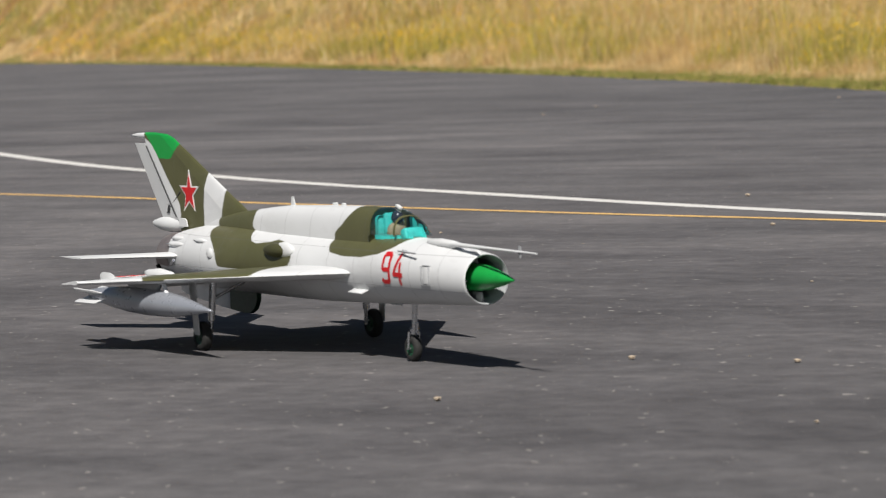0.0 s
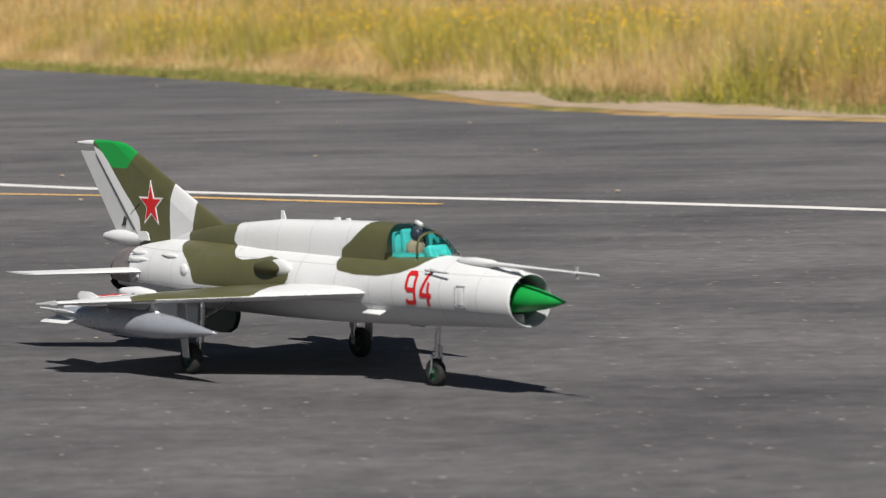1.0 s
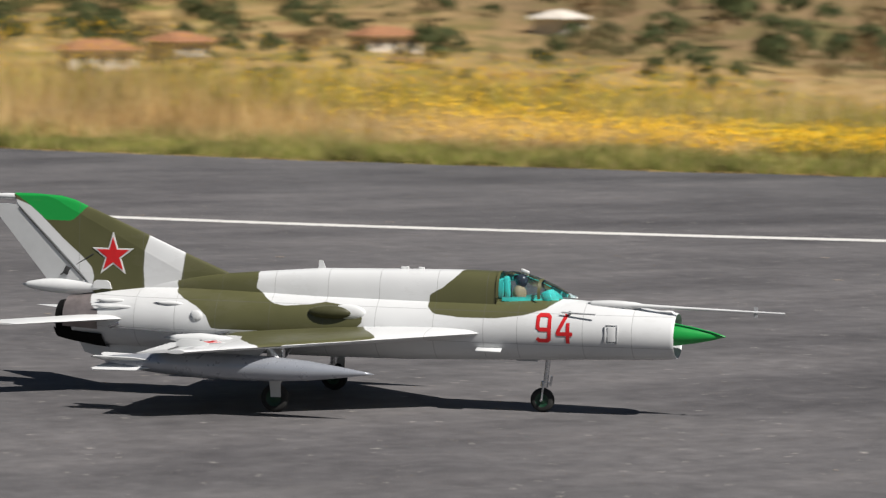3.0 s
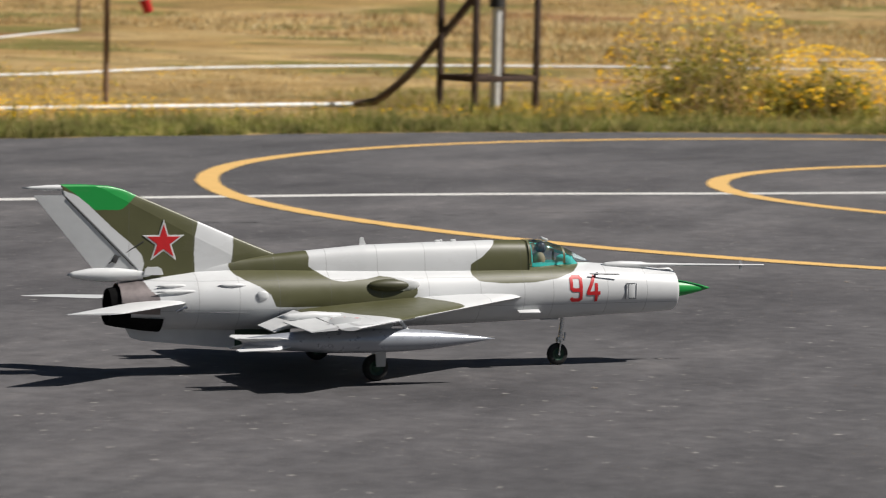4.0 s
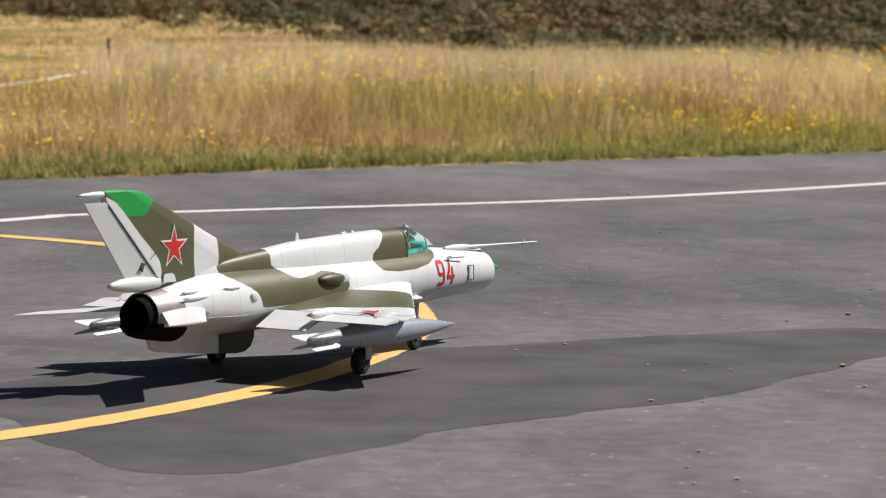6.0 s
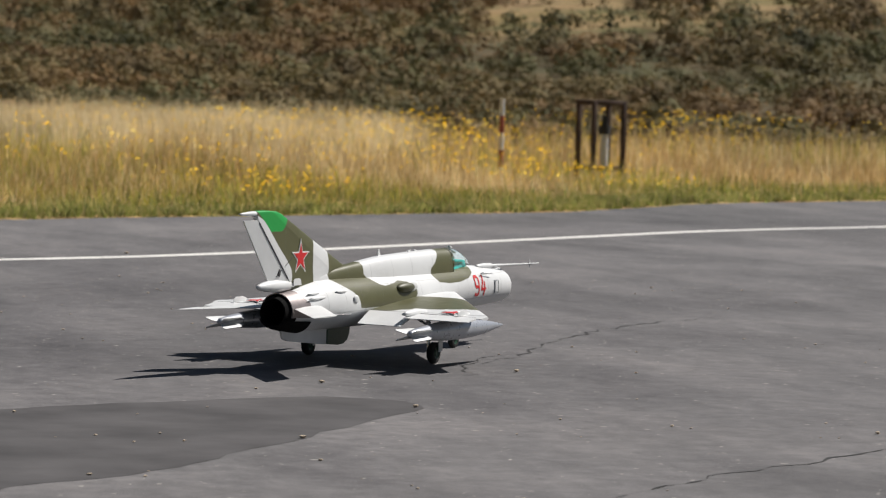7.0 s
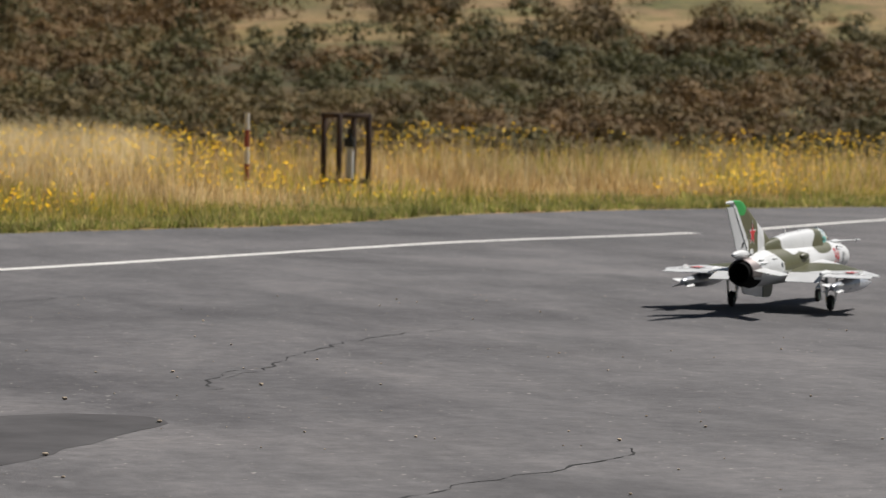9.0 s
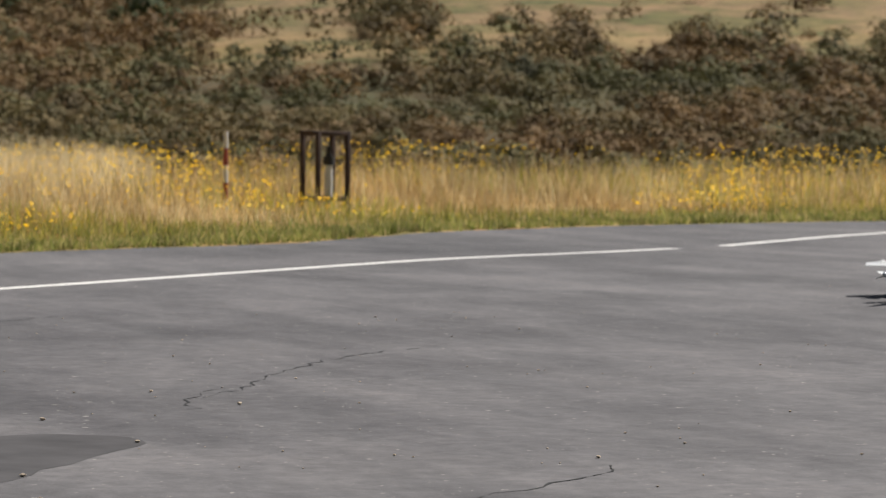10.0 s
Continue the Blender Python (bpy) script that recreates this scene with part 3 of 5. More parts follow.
def build_fin(jet):
    outline = [(-0.28, 0.44), (-0.34, 0.462), (-0.45, 0.508), (-0.60, 0.571), (-0.75, 0.634), (-0.827, 0.665), (-0.87, 0.686), (-0.93, 0.700), (-1.00, 0.7045), (-1.11, 0.704), (-1.10, 0.667), (-0.96, 0.53),
               (-0.835, 0.405), (-0.80, 0.36), (-0.28, 0.36)]
    xs = np.arange(-1.115, -0.27, 0.0085)
    zs = np.arange(0.35, 0.712, 0.0085)
    th = lambda x, z: 0.016 * (1 - 0.55 * (z - 0.38) / 0.33) + 0.0035
    lo = lambda z: float(np.interp(z, [0.35, 0.36, 0.405, 0.53, 0.667, 0.704], [-0.79, -0.80, -0.835, -0.96, -1.10, -1.11]))
    hi = lambda z: float(np.interp(z, [0.35, 0.44, 0.508, 0.571, 0.634, 0.665, 0.686, 0.700, 0.7045], [-0.275, -0.28, -0.45, -0.60, -0.75, -0.827, -0.875, -0.935, -1.03]))
    zs = np.concatenate([np.linspace(0.35, 0.66, 36), np.linspace(0.667, 0.7045, 8)])
    nx = 70
    verts, faces = [], []
    for side in (-1, 1):
        for z in zs:
            a, b = lo(z), hi(z)
            for i in range(nx + 1):
                u = i / nx
                x = a + (b - a) * u
                prof = min(1.0, 1.15 * math.sqrt(max(0.0, (1 - u)) * 3.0) * 0.9) if u > 0.7 else 1.0
                verts.append((x, side * th(x, z) * min(1, prof) * (0.35 if z > 0.702 else 1), z))
    m = len(zs) * (nx + 1)
    for s in (0, 1):
        for r in range(len(zs) - 1):
            for i in range(nx):
                a = s * m + r * (nx + 1) + i
                q = (a, a + 1, a + nx + 2, a + nx + 1)
                faces.append(q if s == 0 else q[::-1])
    for r in range(len(zs) - 1):
        for i in (0, nx):
            a = r * (nx + 1) + i
            faces.append((a, a + nx + 1, a + m + nx + 1, a + m))
    for i in range(nx):
        a = (len(zs) - 1) * (nx + 1) + i
        faces.append((a, a + 1, a + m + 1, a + m))
    ob = mesh_object("fin", verts, faces, M_CAMO, jet, "olive tail fin with white band and green tip", True)
    c = coords_of(ob)
    white_rear = [(-1.2, 0.72), (-1.04, 0.66), (-0.91, 0.54), (-0.84, 0.482), (-0.805, 0.445), (-0.797, 0.41), (-0.82, 0.33), (-1.2, 0.33)]
    band = [(-0.585, 0.60), (-0.59, 0.56), (-0.604, 0.51), (-0.607, 0.45), (-0.600, 0.33), (-0.462, 0.33), (-0.466, 0.40), (-0.456, 0.46), (-0.448, 0.54)]
    ol = -np.maximum(poly_sd(c[:, 0], c[:, 2], white_rear), poly_sd(c[:, 0], c[:, 2], band))
    gp = [(-1.2, 0.75), (-1.12, 0.71), (-1.06, 0.672), (-0.985, 0.612), (-0.90, 0.610), (-0.878, 0.615), (-0.82, 0.67), (-0.82, 0.75)]
    add_field(ob, "olive", ol)
    add_field(ob, "green", poly_sd(c[:, 0], c[:, 2], gp))
    add_field(ob, "metal", np.full(len(c), -1.0))
    bm = bmesh.new()
    rings = []
    for k in range(9):
        t = k / 8
        z = 0.396 + (0.664 - 0.396) * t
        front, rear = lo(z) - 0.006, -0.985 + (-1.21 + 0.985) * t
        w = th(front, z) * 0.96
        rings.append([bm.verts.new(v) for v in ((front, -w, z), (rear, -0.003, z), (rear, 0.003, z), (front, w, z))])
    for a, b in zip(rings, rings[1:]):
        for k in range(4):
            bm.faces.new((a[k], a[(k + 1) % 4], b[(k + 1) % 4], b[k]))
    bm.faces.new(rings[0])
    bm.faces.new(rings[-1][::-1])
    part("rudder", bm, M_WHITE, jet, "white rudder", smooth=False)
    for side in (-1, 1):
        bm = bmesh.new()
        ends = [(lo(z) - 0.003, side * th(0, z), z) for z in (0.405, 0.655)]
        rod_bm(bm, ends[0], ends[1], 0.0026, n=8)
        part("rudder_hinge", bm, M_DARK, jet)
    bm = bmesh.new()
    lathe_bm(bm, [(-1.26, 0), (-1.22, 0.006), (-1.15, 0.011), (-1.08, 0.011), (-1.02, 0.006), (-0.98, 0)], pose(0, 0, 0.692), 14)
    part("fin_tip_fairing", bm, M_WHITE, jet)
    bm = bmesh.new()
    lathe_bm(bm, [(-1.085, 0), (-1.06, 0.012), (-1.0, 0.023), (-0.93, 0.028), (-0.84, 0.026), (-0.74, 0.018), (-0.64, 0)], pose(0, 0, 0.374), 18)
    part("brake_chute_housing", bm, M_WHITE, jet, "white bullet fairing under the rudder")
    for side in (-1, 1):
        bm = bmesh.new()
        rod_bm(bm, (-0.93, side * 0.013, 0.415), (-0.80, side * 0.018, 0.495), 0.0022)
        box_bm(bm, 0.02, 0.006, 0.03, pose(-0.905, side * 0.014, 0.432, 0, 25), 0.002)
        part("control_rod", bm, M_DARK, jet)
        bm = bmesh.new()
        plate_bm(bm, [(x * 1.0, z) for x, z in star_outline(0.084)], 0.003, pose(-0.724, side * 0.0172, 0.492))
        part("star_border", bm, M_WHITE, jet, smooth=False)
        bm = bmesh.new()
        plate_bm(bm, star_outline(0.066), 0.003, pose(-0.724, side * 0.0185, 0.492))
        part("star", bm, M_RED, jet, "red star with white border", smooth=False)


def wing_z(x, y):
    """Mid-height of the wing: it sits nose-up on the fuselage and droops slightly to the tip."""
    y = abs(y)
    return 0.238 + 0.040 * (x + 0.25) / 0.95 - 0.003 * (y - 0.10) / 0.58


def wing_panel_bm(bm, root, tip, nch=30, nsp=34):
    """A tapered wing half between two chords, each (leading x, trailing x, y, thickness), lying on wing_z."""
    grid = []
    n = 2 * nch
    for s in range(nsp + 1):
        t = s / nsp
        le, te, y, th = (a + (b - a) * t for a, b in zip(root, tip))
        ring = []
        for k in range(n):
            u = k / nch if k <= nch else (n - k) / nch
            side = 1 if 0 < k < nch else (-1 if k > nch else 0)
            x = le + (te - le) * u
            h = th * 0.5 * 2.3 * math.sqrt(u) * (1 - 0.92 * u) if side else 0
            ring.append(bm.verts.new((x, y, wing_z(x, y) + side * h)))
        grid.append(ring)
    for a, b in zip(grid, grid[1:]):
        for k in range(n):
            bm.faces.new((a[k], a[(k + 1) % n], b[(k + 1) % n], b[k]))
    bm.faces.new(grid[0])
    bm.faces.new(grid[-1])
    return bm


def surface_bm(bm, corners, drop, thick):
    """A hinged control surface: corners (x, y) hinge inner, hinge outer, trailing outer, trailing inner; the trailing edge hangs by drop."""
    top, bot = [], []
    for i, (x, y) in enumerate(corners):
        hinge = i < 2
        z = wing_z(corners[0][0], y) - (0 if hinge else drop)
        t = thick if hinge else 0.003
        top.append(bm.verts.new((x, y, z + t / 2)))
        bot.append(bm.verts.new((x, y, z - t / 2)))
    bm.faces.new(top)
    bm.faces.new(bot[::-1])
    for i in range(4):
        j = (i + 1) % 4
        bm.faces.new((top[i], top[j], bot[j], bot[i]))
    return bm


def build_wings(jet):
    for side in (-1, 1):
        s = side
        bm = bmesh.new()
        wing_panel_bm(bm, (0.705, -0.245, s * 0.085, 0.056), (-0.195, -0.265, s * 0.686, 0.014))
        ob = part("wing", bm, M_CAMO, jet, "delta wing, olive with white root and tip")
        c = coords_of(ob)
        y = np.abs(c[:, 1])
        band = [(0.27, 0.0), (0.25, 0.115), (0.285, 0.20), (0.35, 0.30), (0.36, 0.40), (0.05, 0.56), (-0.02, 0.53), (-0.06, 0.47), (-0.10, 0.40), (-0.13, 0.30), (-0.18, 0.24), (-0.24, 0.20), (-0.30, 0.16), (-0.31, 0.0)]
        ol = poly_sd(c[:, 0], y, band)
        under = c[:, 2] < wing_z(c[:, 0], y)
        add_field(ob, "olive", np.where(under, -0.02, ol))
        add_field(ob, "green", np.full(len(c), -1.0))
        add_field(ob, "metal", np.full(len(c), -1.0))
        bm = bmesh.new()
        surface_bm(bm, [(-0.25, s * 0.12), (-0.25, s * 0.345), (-0.405, s * 0.355), (-0.395, s * 0.135)], 0.046, 0.014)
        part("flap", bm, M_WHITE, jet, "white lowered flap", smooth=False)
        bm = bmesh.new()
        surface_bm(bm, [(-0.252, s * 0.35), (-0.268, s * 0.66), (-0.372, s * 0.668), (-0.372, s * 0.36)], 0.010, 0.012)
        part("aileron", bm, M_WHITE, jet, "white aileron", smooth=False)
        bm = bmesh.new()
        lathe_bm(bm, [(-0.40, 0.0), (-0.35, 0.013), (-0.26, 0.021), (-0.17, 0.014), (-0.12, 0)], pose(0, s * 0.355, wing_z(-0.25, 0.355) + 0.008), 14)
        part("flap_fairing", bm, M_WHITE, jet)
        bm = bmesh.new()
        z0 = wing_z(-0.24, 0.54)
        plate_bm(bm, [(-0.14, z0), (-0.155, z0 + 0.022), (-0.19, z0 + 0.030), (-0.25, z0 + 0.030), (-0.27, z0 + 0.020), (-0.27, z0)], 0.004, pose(0, s * 0.57, 0))
        part("wing_fence", bm, M_WHITE, jet)
        bm = bmesh.new()
        for x0, y0, x1, y1 in ((-0.246, 0.125, -0.25, 0.345), (-0.25, 0.355, -0.266, 0.655)):
            rod_bm(bm, (x0, s * y0, wing_z(x0, y0) + 0.0065), (x1, s * y1, wing_z(x1, y1) + 0.0055), 0.0016, n=8)
        part("hinge_gap", bm, M_DARK, jet)
        tilt = math.degrees(math.atan2(-0.006, 0.58))
        for rad, mat, zz, nm in ((0.066, M_WHITE, 0.0, "star_border"), (0.054, M_RED, 0.0012, "star")):
            bm = bmesh.new()
            plate_bm(bm, star_outline(rad, 0), 0.002, pose(-0.185, s * 0.50, wing_z(-0.185, 0.50) + 0.0115 + zz, s * tilt, -2.8) @ pose(0, 0, 0, 90))
            part(nm, bm, mat, jet, smooth=False)
        # tailplane
        bm = bmesh.new()
        foil_bm(bm, (-0.615, -0.865, s * 0.07, 0.276, 0.022), (-0.965, -1.175, s * 0.335, 0.266, 0.006), 10, 10)
        part("tailplane", bm, M_WHITE, jet, "white swept tailplane")
        bm = bmesh.new()
        rod_bm(bm, (-0.66, s * 0.118, 0.262), (-0.70, s * 0.11, 0.245), 0.006, n=8)
        rod_bm(bm, (-0.70, s * 0.112, 0.245), (-0.42, s * 0.116, 0.235), 0.0016, n=6)
        part("tailplane_linkage", bm, M_CHROME, jet)


def build_tanks(jet):
    for s in (-1, 1):
        y = s * 0.478
        bm = bmesh.new()
        lathe_bm(bm, [(0.412, 0), (0.37, 0.007), (0.28, 0.020), (0.17, 0.034), (0.05, 0.042), (-0.08, 0.045), (-0.22, 0.044), (-0.36, 0.036), (-0.48, 0.025), (-0.55, 0.017), (-0.57, 0.0)], pose(0, y, 0.168, 0, 0.4), 28)
        tank = part("drop_tank", bm, M_SILVER, jet, "silver grey drop tank under the wing")
        bm = bmesh.new()
        plate_bm(bm, [(-0.02, 0.198), (0.04, 0.246), (-0.26, 0.236), (-0.22, 0.198)], 0.014, pose(0, y, 0))
        part("pylon", bm, M_GREY, jet, "grey wing pylon")
        bm = bmesh.new()
        rod_bm(bm, (0.065, y, 0.202), (0.02, y, 0.250), 0.0075, n=8)
        part("tank_strut", bm, M_WHITE, jet)
        for a in (25, -25, 155, 205):
            bm = bmesh.new()
            plate_bm(bm, [(-0.36, 0.02), (-0.44, 0.052), (-0.59, 0.058), (-0.60, 0.047), (-0.56, 0.012)], 0.004, pose(0, y, 0.168) @ pose(0, 0, 0, a + 90 if abs(a) < 90 else a - 90 + 180))
            part("tank_fin", bm, M_WHITE, jet, "white stabilising fin of the tank")


def build_wheel(jet, name, x, y, r, w):
    hub = new(name)
    hub.empty_display_size = 0.02
    hub.parent = jet
    hub.location = (x, y, r)
    m = pose(0, 0, 0, 0, 0, 90)
    bm = bmesh.new()
    lathe_bm(bm, [(-w / 2, r * 0.58), (-w / 2, r * 0.80), (-w * 0.40, r * 0.93), (-w * 0.2, r), (w * 0.2, r), (w * 0.40, r * 0.93), (w / 2, r * 0.80), (w / 2, r * 0.58), (-w / 2, r * 0.58)], m, 28)
    part("tyre", bm, M_RUBBER, hub, "black rubber tyre")
    bm = bmesh.new()
    lathe_bm(bm, [(-w * 0.42, 0), (-w * 0.42, r * 0.2), (-w * 0.30, r * 0.35), (-w * 0.44, r * 0.6), (w * 0.44, r * 0.6), (w * 0.30, r * 0.35), (w * 0.42, r * 0.2), (w * 0.42, 0)], m, 20)
    part("rim", bm, M_DKGREEN, hub, "green wheel rim")
    return hub


def build_gear(jet):
    wheels = []
    for s in (-1, 1):
        y = s * 0.323
        wheels.append(build_wheel(jet, "main_wheel", 0, y, 0.049, 0.034))
        bm = bmesh.new()
        rod_bm(bm, (0.015, s * 0.285, 0.25), (0.005, s * 0.293, 0.10), 0.012)
        rod_bm(bm, (0.005, s * 0.293, 0.11), (0, s * 0.296, 0.045), 0.008)
        rod_bm(bm, (0, s * 0.29, 0.049), (0, s * 0.328, 0.049), 0.006)
        rod_bm(bm, (0.01, s * 0.289, 0.17), (0.02, s * 0.16, 0.23), 0.006)
        part("main_leg", bm, M_CHROME, jet, "metal main landing gear leg")
        bm = bmesh.new()
        plate_bm(bm, [(0.034, 0.235), (-0.02, 0.235), (-0.012, 0.12), (-0.006, 0.055), (0.03, 0.055), (0.03, 0.12)], 0.004, pose(0, s * 0.347, 0, -s * 3))
        part("gear_door", bm, M_WHITE, jet, "white landing gear door")
    wheels.append(build_wheel(jet, "nose_wheel", 0.867, 0, 0.042, 0.026))
    bm = bmesh.new()
    rod_bm(bm, (0.89, 0, 0.22), (0.877, 0, 0.10), 0.009)
    rod_bm(bm, (0.875, 0, 0.105), (0.872, 0, 0.088), 0.014)
    for s in (-1, 1):
        rod_bm(bm, (0.874, s * 0.018, 0.095), (0.867, s * 0.018, 0.042), 0.004)
    rod_bm(bm, (0.867, -0.022, 0.042), (0.867, 0.022, 0.042), 0.004)
    rod_bm(bm, (0.90, 0, 0.125), (0.894, 0, 0.092), 0.004)
    part("nose_leg", bm, M_CHROME, jet, "polished nose gear leg")
    for s in (-1, 1):
        bm = bmesh.new()
        plate_bm(bm, [(0.78, 0.20), (0.86, 0.20), (0.855, 0.178), (0.78, 0.178)], 0.003, pose(0, s * 0.028, 0))
        part("gear_door", bm, M_GREY, jet)
    return wheels


def build_details(jet):
    # nozzle
    bm = bmesh.new()
    rings = []
    for x, r in ((-0.755, 0.0965), (-0.80, 0.0912), (-0.86, 0.0838), (-0.895, 0.0800), (-0.895, 0.076)):
        rings.append([bm.verts.new((x, r * math.cos(a), 0.2625 + r * math.sin(a))) for a in np.linspace(radians(-18), radians(198), 31)])
    for a, b in zip(rings, rings[1:]):
        for k in range(30):
            bm.faces.new((a[k], a[k + 1], b[k + 1], b[k]))
    part("heat_shield", bm, M_METAL, jet, "heat-stained bare metal tail band")
    bm = bmesh.new()
    lathe_bm(bm, [(-0.855, 0.0795), (-0.90, 0.0700), (-0.93, 0.064), (-0.93, 0.058)], pose(0, 0, 0.259), 36)
    part("exhaust_nozzle", bm, M_BLACK, jet, "blackened exhaust nozzle")
    bm = bmesh.new()
    lathe_bm(bm, [(-0.929, 0.058), (-0.85, 0.056), (-0.72, 0.055), (-0.70, 0.0)], pose(0, 0, 0.259), 30)
    part("jet_pipe", bm, M_BLACK, jet, "sooty black jet pipe")
    bm = bmesh.new()
    rings = []
    for x, r in ((-0.74, 0.0985), (-0.80, 0.0925), (-0.90, 0.077), (-0.935, 0.069), (-0.935, 0.060)):
        rings.append([bm.verts.new((x, r * math.cos(a), 0.258 + r * math.sin(a))) for a in np.linspace(radians(205), radians(335), 17)])
    for a, b in zip(rings, rings[1:]):
        for k in range(16):
            bm.faces.new((a[k], a[k + 1], b[k + 1], b[k]))
    part("nozzle_shroud", bm, M_BLACK, jet, "sooty lower shroud of the nozzle")
    # ventral fin in two halves
    bm = bmesh.new()
    plate_bm(bm, [(-0.86, 0.175), (-0.84, 0.14), (-0.80, 0.128), (-0.50, 0.098), (-0.44, 0.094), (-0.44, 0.19), (-0.80, 0.20)], 0.016, Matrix())
    part("ventral_fin", bm, M_WHITE, jet, "white ventral fin")
    bm = bmesh.new()
    plate_bm(bm, [(-0.44, 0.094), (-0.33, 0.085), (-0.28, 0.088), (-0.245, 0.105), (-0.225, 0.135), (-0.22, 0.18), (-0.44, 0.19)], 0.018, Matrix())
    part("ventral_fin", bm, M_DKGREEN, jet, "dark green front of the ventral fin")
    # pitot boom with vanes
    bm = bmesh.new()
    rod_bm(bm, (1.10, -0.030, 0.387), (1.34, -0.038, 0.384), 0.009, 0.006)
    rod_bm(bm, (1.34, -0.038, 0.384), (1.72, -0.048, 0.379), 0.0055, 0.003)
    boom = part("pitot_boom", bm, M_WHITE, jet, "thin white pitot boom above the nose")
    for a in (0, 90):
        bm = bmesh.new()
        box_bm(bm, 0.012, 0.035, 0.002, pose(1.62, -0.045, 0.380, a))
        part("vane", bm, M_GREY, boom)
    bm = bmesh.new()
    lathe_bm(bm, [(1.02, 0), (1.05, 0.012), (1.12, 0.016), (1.20, 0.012), (1.26, 0)], pose(0, -0.028, 0.385), 12)
    part("boom_fairing", bm, M_WHITE, jet)
    bm = bmesh.new()
    lathe_bm(bm, [(1.26, 0), (1.28, 0.010), (1.325, 0.012), (1.345, 0)], pose(0, -0.015, 0.360), 12)
    part("lip_fairing", bm, M_WHITE, jet)
    # spine aerials
    bm = bmesh.new()
    plate_bm(bm, [(0.045, 0.468), (0.075, 0.468), (0.062, 0.500), (0.048, 0.500)], 0.004, Matrix())
    part("blade_aerial", bm, M_WHITE, jet, "small white blade aerial")
    for x, h in ((0.36, 0.012), (0.375, 0.016), (0.425, 0.014)):
        bm = bmesh.new()
        box_bm(bm, 0.022 if h < 0.016 else 0.01, 0.008, h, pose(x, 0, 0.482), 0.003)
        part("spine_bump", bm, M_WHITE, jet)
    for s in (-1, 1):
        # blister above the wing, with a pale front
        p = on_skin(0.13, 0.328, s)
        bm = bmesh.new()
        bmesh.ops.create_uvsphere(bm, u_segments=24, v_segments=14, radius=1, matrix=Matrix.Translation(p) @ Matrix.Diagonal((0.085, 0.026, 0.024, 1)))
        part("side_blister", bm, M_OLIVE_DARK, jet, "dark olive blister over the wing")
        p = on_skin(0.19, 0.330, s)
        bm = bmesh.new()
        bmesh.ops.create_uvsphere(bm, u_segments=20, v_segments=12, radius=1, matrix=Matrix.Translation(p) @ Matrix.Diagonal((0.065, 0.014, 0.027, 1)))
        part("blister_fairing", bm, M_WHITE, jet)
        # suction relief door
        for dx, dz, sx, sz in ((-0.021, 0, 0.004, 0.058), (0.021, 0, 0.0025, 0.058), (0, 0.03, 0.042, 0.003), (0, -0.03, 0.042, 0.003)):
            q = on_skin(1.13 + dx, 0.29 + dz, s, 0.001)
            bm = bmesh.new()
            box_bm(bm, sx, 0.006, sz, Matrix.Translation(q) @ pose(0, 0, 0, 0, 0, s * -4), 0.001)
            part("inlet_door_frame", bm, M_GREY, jet)
        q = on_skin(1.135, 0.29, s, -0.0005)
        bm = bmesh.new()
        box_bm(bm, 0.034, 0.004, 0.052, Matrix.Translation(q) @ pose(0, 0, 0, 0, 0, s * -4), 0.001)
        part("inlet_door", bm, M_WHITE, jet)
        bm = bmesh.new()
        box_bm(bm, 0.09, 0.035, 0.006, Matrix.Translation(on_skin(0.70, 0.222, s)) @ pose(0, s * 0.01, 0, -s * 20), 0.002)
        part("air_deflector", bm, M_WHITE, jet)
        bm = bmesh.new()
        q = on_skin(0.985, 0.352, s, 0.012)
        rod_bm(bm, q + Vector((-0.03, 0, 0)), q + Vector((0.09, s * 0.004, -0.003)), 0.0028, n=8)
        rod_bm(bm, q + Vector((0, 0, 0)), q + Vector((0, -s * 0.014, 0)), 0.006, 0.003, n=8)
        part("side_probe", bm, M_GREY, jet, "thin grey side probe")
        for x, z, l in ((-0.70, 0.335, 0.07), (-0.48, 0.336, 0.06), (-0.68, 0.315, 0.10)):
            q = on_skin(x, z, s, 0.0)
            bm = bmesh.new()
            lathe_bm(bm, [(-l, 0), (-l * 0.5, 0.006), (0, 0.009), (l * 0.5, 0.007), (l, 0)], Matrix.Translation(q), 10)
            part("cooling_scoop", bm, M_WHITE, jet)
        q = on_skin(-0.37, 0.298, s, 0.002)
        bm = bmesh.new()
        bmesh.ops.create_uvsphere(bm, u_segments=12, v_segments=8, radius=1, matrix=Matrix.Translation(q) @ Matrix.Diagonal((0.024, 0.007, 0.019, 1)))
        part("side_light_fairing", bm, M_WHITE, jet)
        bm = bmesh.new()
        plate_bm(bm, [(-0.80, 0.372), (-0.725, 0.372), (-0.733, 0.395), (-0.745, 0.402), (-0.785, 0.402), (-0.796, 0.394)], 0.004, pose(0, s * 0.0265, 0))
        part("access_plate", bm, M_WHITE, jet)
        # squared numerals, painted strokes that follow the skin
        nine = [(0.012, -0.058), (-0.016, -0.058), (-0.022, -0.050)], [(-0.022, 0.0), (-0.022, 0.050), (-0.014, 0.060), (0.014, 0.060), (0.022, 0.050), (0.022, -0.050), (0.012, -0.058)], [(-0.022, 0.004), (-0.014, -0.006), (0.022, -0.006)]
        four = [(0.006, 0.062), (-0.022, -0.012), (-0.024, -0.024), (0.028, -0.024)], [(0.014, 0.024), (0.014, -0.064)]
